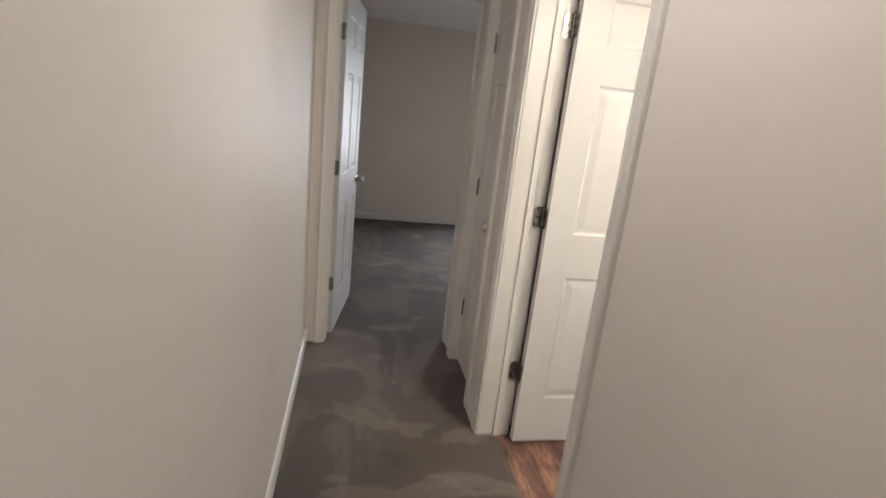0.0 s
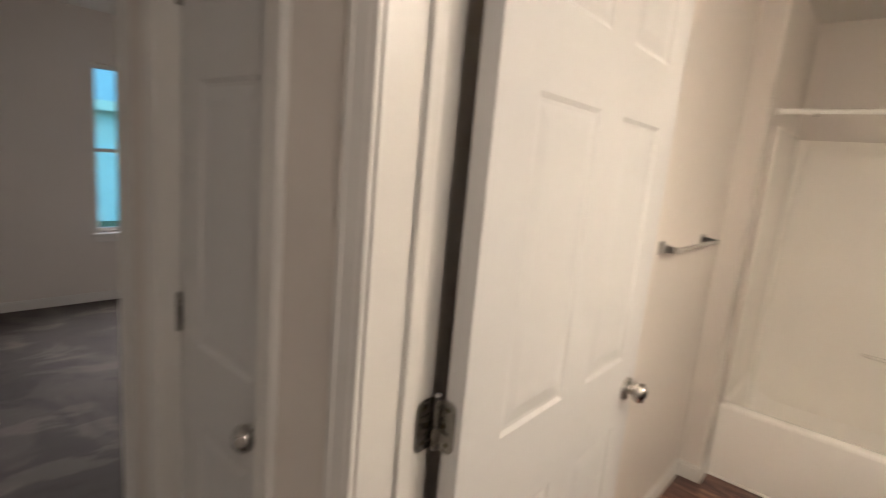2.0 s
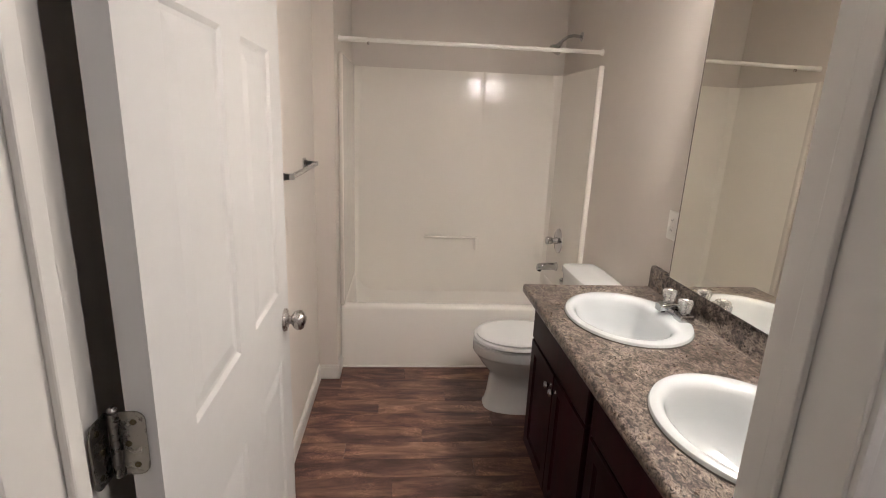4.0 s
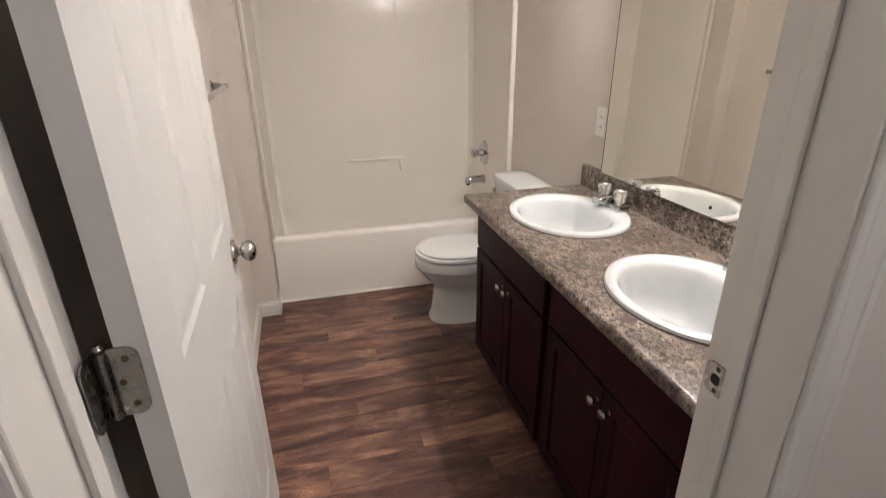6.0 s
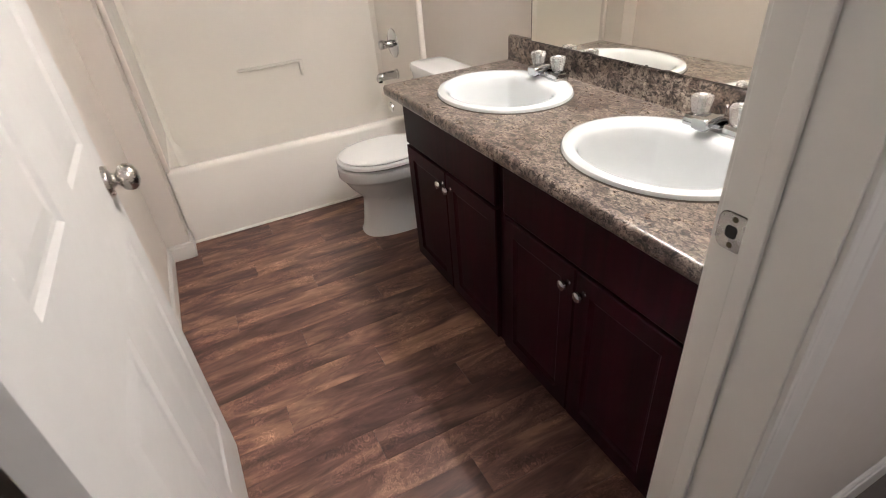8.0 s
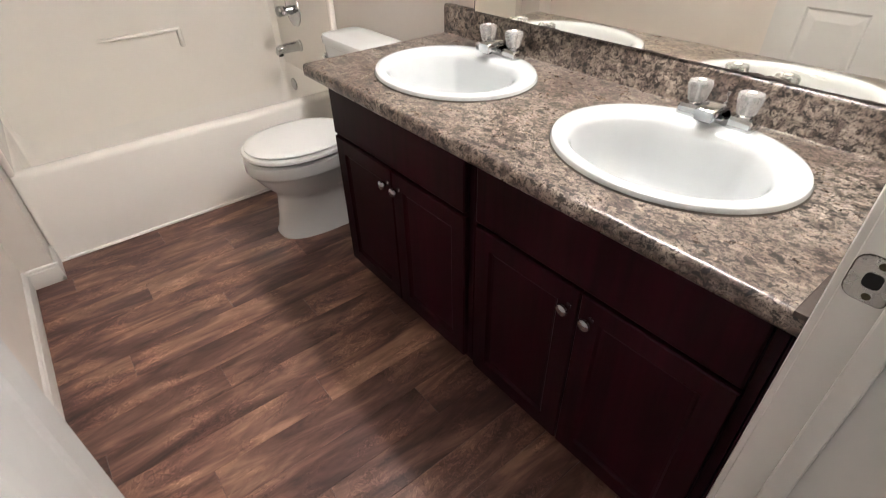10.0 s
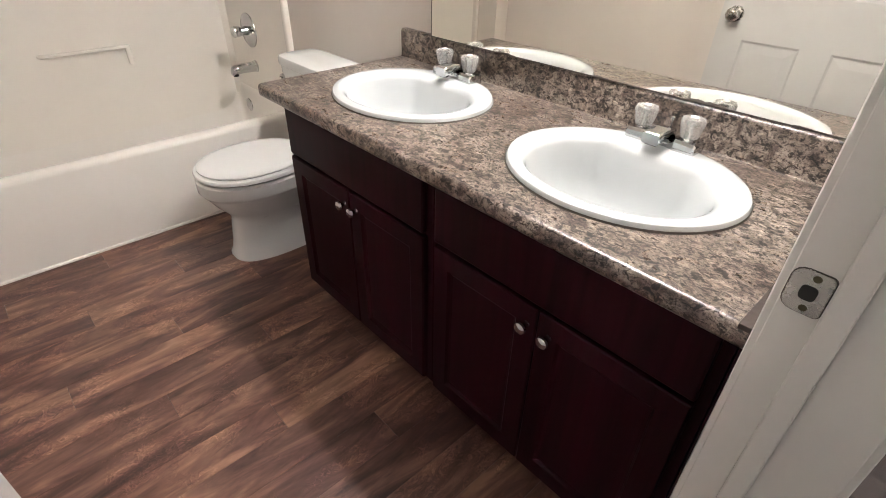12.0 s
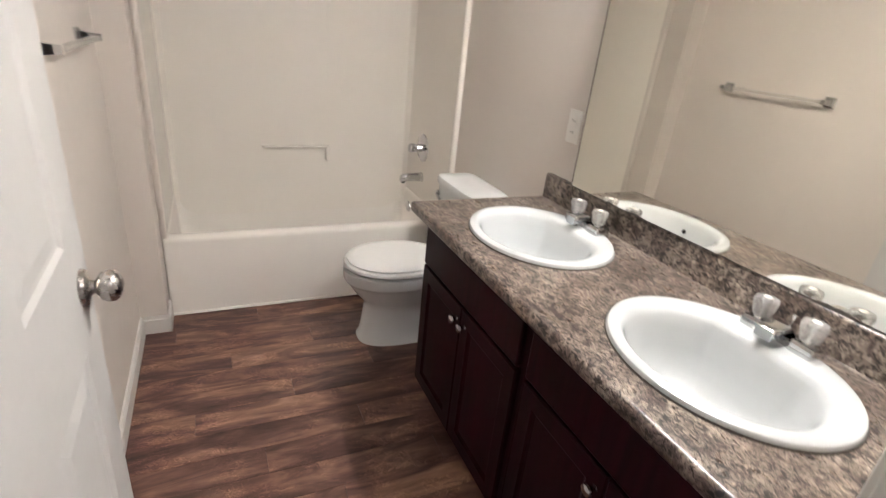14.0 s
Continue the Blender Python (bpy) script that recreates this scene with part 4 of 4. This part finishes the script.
def panel_back():
    """The back panel, with a slightly proud field on one half and softened edges."""
    bm = bmesh.new()
    x = BATH_E - 0.022
    prof = [(TUB_S + 0.02, 0), (1.80, 0), (1.892, -0.0006), (1.907, -0.0006), (1.912, 0.0016), (1.917, 0.0016), (1.922, 0.0), (1.937, -0.0004), (2.05, -0.0035), (TUB_N - 0.02, 0.0)]
    # the joint shows at the top and dies out downwards; the foot runs smoothly into the basin
    levels = ((0.24, 0.0220, 0), (0.40, 0.0215, 0), (0.62, 0.0205, 0), (0.90, 0.0185, 0), (1.40, 0.0145, 0), (1.54, 0.0122, 0.8), (1.60, 0.0094, 1), (SUR_Z, 0.0, 1))
    rows = [[bm.verts.new((x + o * joint - draft, y, z)) for y, o in prof] for z, draft, joint in levels]
    for low, high in zip(rows, rows[1:]):
        for a, b, c, e in zip(low, low[1:], high[1:], high):
            bm.faces.new((a, b, c, e))
    tops = [bm.verts.new((BATH_E - 0.002, y, SUR_Z)) for y in (prof[0][0], prof[-1][0])]
    bm.faces.new([*rows[-1], tops[1], tops[0]])
    return bm


part("back_panel", panel_back(), PANELS, surround, smooth=True)
part("end_panel", boxed((TUB_X + 0.03, TUB_S - 0.0005, 0.386), (BATH_E - 0.004, TUB_S + 0.021, SUR_Z), 0.004), PANELS, surround)
part("end_panel", boxed((TUB_X + 0.03, TUB_N - 0.021, 0.386), (BATH_E - 0.004, TUB_N + 0.0005, SUR_Z), 0.004), PANELS, surround)
for y0, y1, mat in ((TUB_S - 0.0012, TUB_S + 0.027, PANELS), (TUB_N - 0.0222, TUB_N + 0.0012, WALL)):
    part("edge_flange", boxed((TUB_X + 0.003, y0, 0.388), (TUB_X + 0.036, y1, SUR_Z + 0.003), 0.008, 3), mat, surround, smooth=True)
for y0, y1 in ((TUB_S + 0.015, 0), (0, TUB_N - 0.015)):
    cy = y0 or y1
    s = 1 if y0 else -1
    cove = [(BATH_E - 0.0225, cy + s * 0.055), (BATH_E - 0.034, cy + s * 0.038), (BATH_E - 0.050, cy + s * 0.022), (BATH_E - 0.075, cy + s * 0.0065), (BATH_E - 0.01, cy)]
    part("corner_cove", loft(bmesh.new(), [[(x, y, z) for x, y in cove] for z in (0.28, SUR_Z)]), PANELS, surround, smooth=True)
rail = part("washcloth_bar", tube(bmesh.new(), [(BATH_E - 0.022, 2.29, 0.646), (BATH_E - 0.045, 2.27, 0.646), (BATH_E - 0.060, 2.23, 0.647), (BATH_E - 0.060, 1.915, 0.648)], 0.0090, 12), PANELS, surround, "thin moulded washcloth bar", True)
part("bar_post", boxed((BATH_E - 0.070, 1.898, 0.560), (BATH_E - 0.020, 1.920, 0.655), 0.008, 3), PANELS, rail, smooth=True)

valve = thing("shower_valve", pose(4.250, TUB_S + 0.021, 0.702), "round chrome shower valve with a lever knob", "shower valve")
part("escutcheon", lathe(bmesh.new(), [(0.0001, 0), (0.083, 0), (0.082, 0.004), (0.074, 0.009), (0.03, 0.013), (0.0001, 0.013)], pose(0, 0, 0, -90), 36), CHROME, valve, smooth=True)
part("stem", lathe(bmesh.new(), [(0.0001, 0.012), (0.024, 0.012), (0.020, 0.03), (0.017, 0.045), (0.0001, 0.045)], pose(0, 0, 0, -90), 24), CHROME, valve, smooth=True)
part("lever_knob", lathe(bmesh.new(), [(0.0001, 0.045), (0.020, 0.045), (0.026, 0.052), (0.027, 0.080), (0.022, 0.088), (0.0001, 0.090)], pose(0, 0, 0, -90), 8), CHROME, valve, smooth=True)
part("lever", boxed((-0.07, 0.060, -0.009), (0.0, 0.078, 0.009), 0.006, 3), CHROME, valve, smooth=True)

spout = thing("tub_spout", pose(4.240, TUB_S + 0.021, 0.526), "chrome tub spout below the valve", "tub spout")
rings = []
for y, z, w, h in ((0.0, 0, 0.030, 0.030), (0.008, 0, 0.030, 0.030), (0.012, 0, 0.026, 0.026), (0.07, 0.0, 0.025, 0.025), (0.115, -0.002, 0.024, 0.024), (0.130, -0.008, 0.021, 0.022), (0.136, -0.014, 0.014, 0.012)):
    rings.append([Vector((w * p.x, y, z + h * p.y)) for p in circle(1, 0, 24)])
part("body", loft(bmesh.new(), rings), CHROME, spout, smooth=True)
part("outlet", lathe(bmesh.new(), [(0.0001, -0.034), (0.013, -0.034), (0.014, -0.015), (0.0001, -0.015)], pose(0, 0.115, 0), 16), DARK, spout)

shower = thing("shower_fixture", pose(4.262, BATH_S, 1.975), "chrome shower head on a bent arm", "shower head")
part("flange", lathe(bmesh.new(), [(0.0001, 0.0005), (0.028, 0.0005), (0.026, 0.006), (0.012, 0.012), (0.0001, 0.012)], pose(0, 0, 0, -90), 20), CHROME, shower, smooth=True)
part("arm", tube(bmesh.new(), [(0, 0.01, 0), (0, 0.05, 0.004), (0, 0.085, -0.004), (0, 0.115, -0.026), (0, 0.13, -0.045)], 0.0095, 14), CHROME, shower, smooth=True)
part("head", lathe(bmesh.new(), [(0.0001, -0.006), (0.013, -0.004), (0.015, 0.012), (0.022, 0.024), (0.038, 0.040), (0.040, 0.052), (0.036, 0.058), (0.0001, 0.056)], pose(0, 0.130, -0.045, 180 + 38), 24), CHROME, shower, smooth=True)

rod = thing("shower_rod", pose(TUB_X + 0.055, BATH_S, 1.842), "white tension shower curtain rod", "shower rod")
L = WING_Y - BATH_S
part("rod", tube(bmesh.new(), [(0, 0.002, 0), (0, L - 0.14, 0)], 0.0108, 16), PLATE, rod, smooth=True)
part("sleeve", tube(bmesh.new(), [(0, L - 0.15, 0), (0, L - 0.002, 0)], 0.0130, 16), PLATE, rod, smooth=True)
for y in (0.001, L - 0.013):
    part("end_cap", lathe(bmesh.new(), [(0.0001, y), (0.017, y), (0.016, y + 0.012), (0.0001, y + 0.012)], pose(0, 0, 0, -90), 20), PLATE, rod, smooth=True)
part("set_screw", boxed((-0.006, L - 0.160, -0.024), (0.006, L - 0.148, 0.004), 0.002), NICKEL, rod)

towel = thing("towel_bar", pose(0, BATH_N, 1.24), "towel bar with chrome posts and clear bar", "towel bar")
for x in (2.885, 3.405):
    rings = [[(x - w, y, -w), (x + w, y, -w), (x + w, y, w), (x - w, y, w)] for y, w in ((-0.0005, 0.024), (-0.006, 0.024), (-0.012, 0.015), (-0.05, 0.0105), (-0.066, 0.0105))]
    part("post", loft(bmesh.new(), rings), CHROME, towel)
part("bar", boxed((2.892, -0.0655, -0.0075), (3.398, -0.0505, 0.0075), 0.0015, 1), BAR_CLEAR, towel, "clear acrylic square bar")

# ---- vinyl planks, laid towards the vanity wall ----
PW, PL = 0.118, 0.92
made = {}
row = 0
x = THRESH
while x < TUB_X - 0.004:
    w = min(PW, TUB_X + 0.01 - x)
    y = BATH_S - PL * ((row * 0.382) % 1.0)
    lo_y, hi_y = (BD_S, BD_N) if x + w < BATH_W + 0.02 else (BATH_S, BATH_N)
    while y < hi_y:
        a, b = max(y, lo_y), min(y + PL, hi_y)
        if b - a > 0.01:
            key = (round(w, 3), round(b - a, 3))
            if key not in made:
                bm = boxed((0.0004, 0.0004, -0.006), (key[0] - 0.0004, key[1] - 0.0004, 0.0), 0.0006, 1)
                first = part("plank", bm, PLANK, bath_floor)
                made[key] = first.data
                ob = first
            else:
                ob = new("plank", made[key])
                ob.parent = bath_floor
            ob.location = (x, a, 0)
        y += PL
    x += w
    row += 1
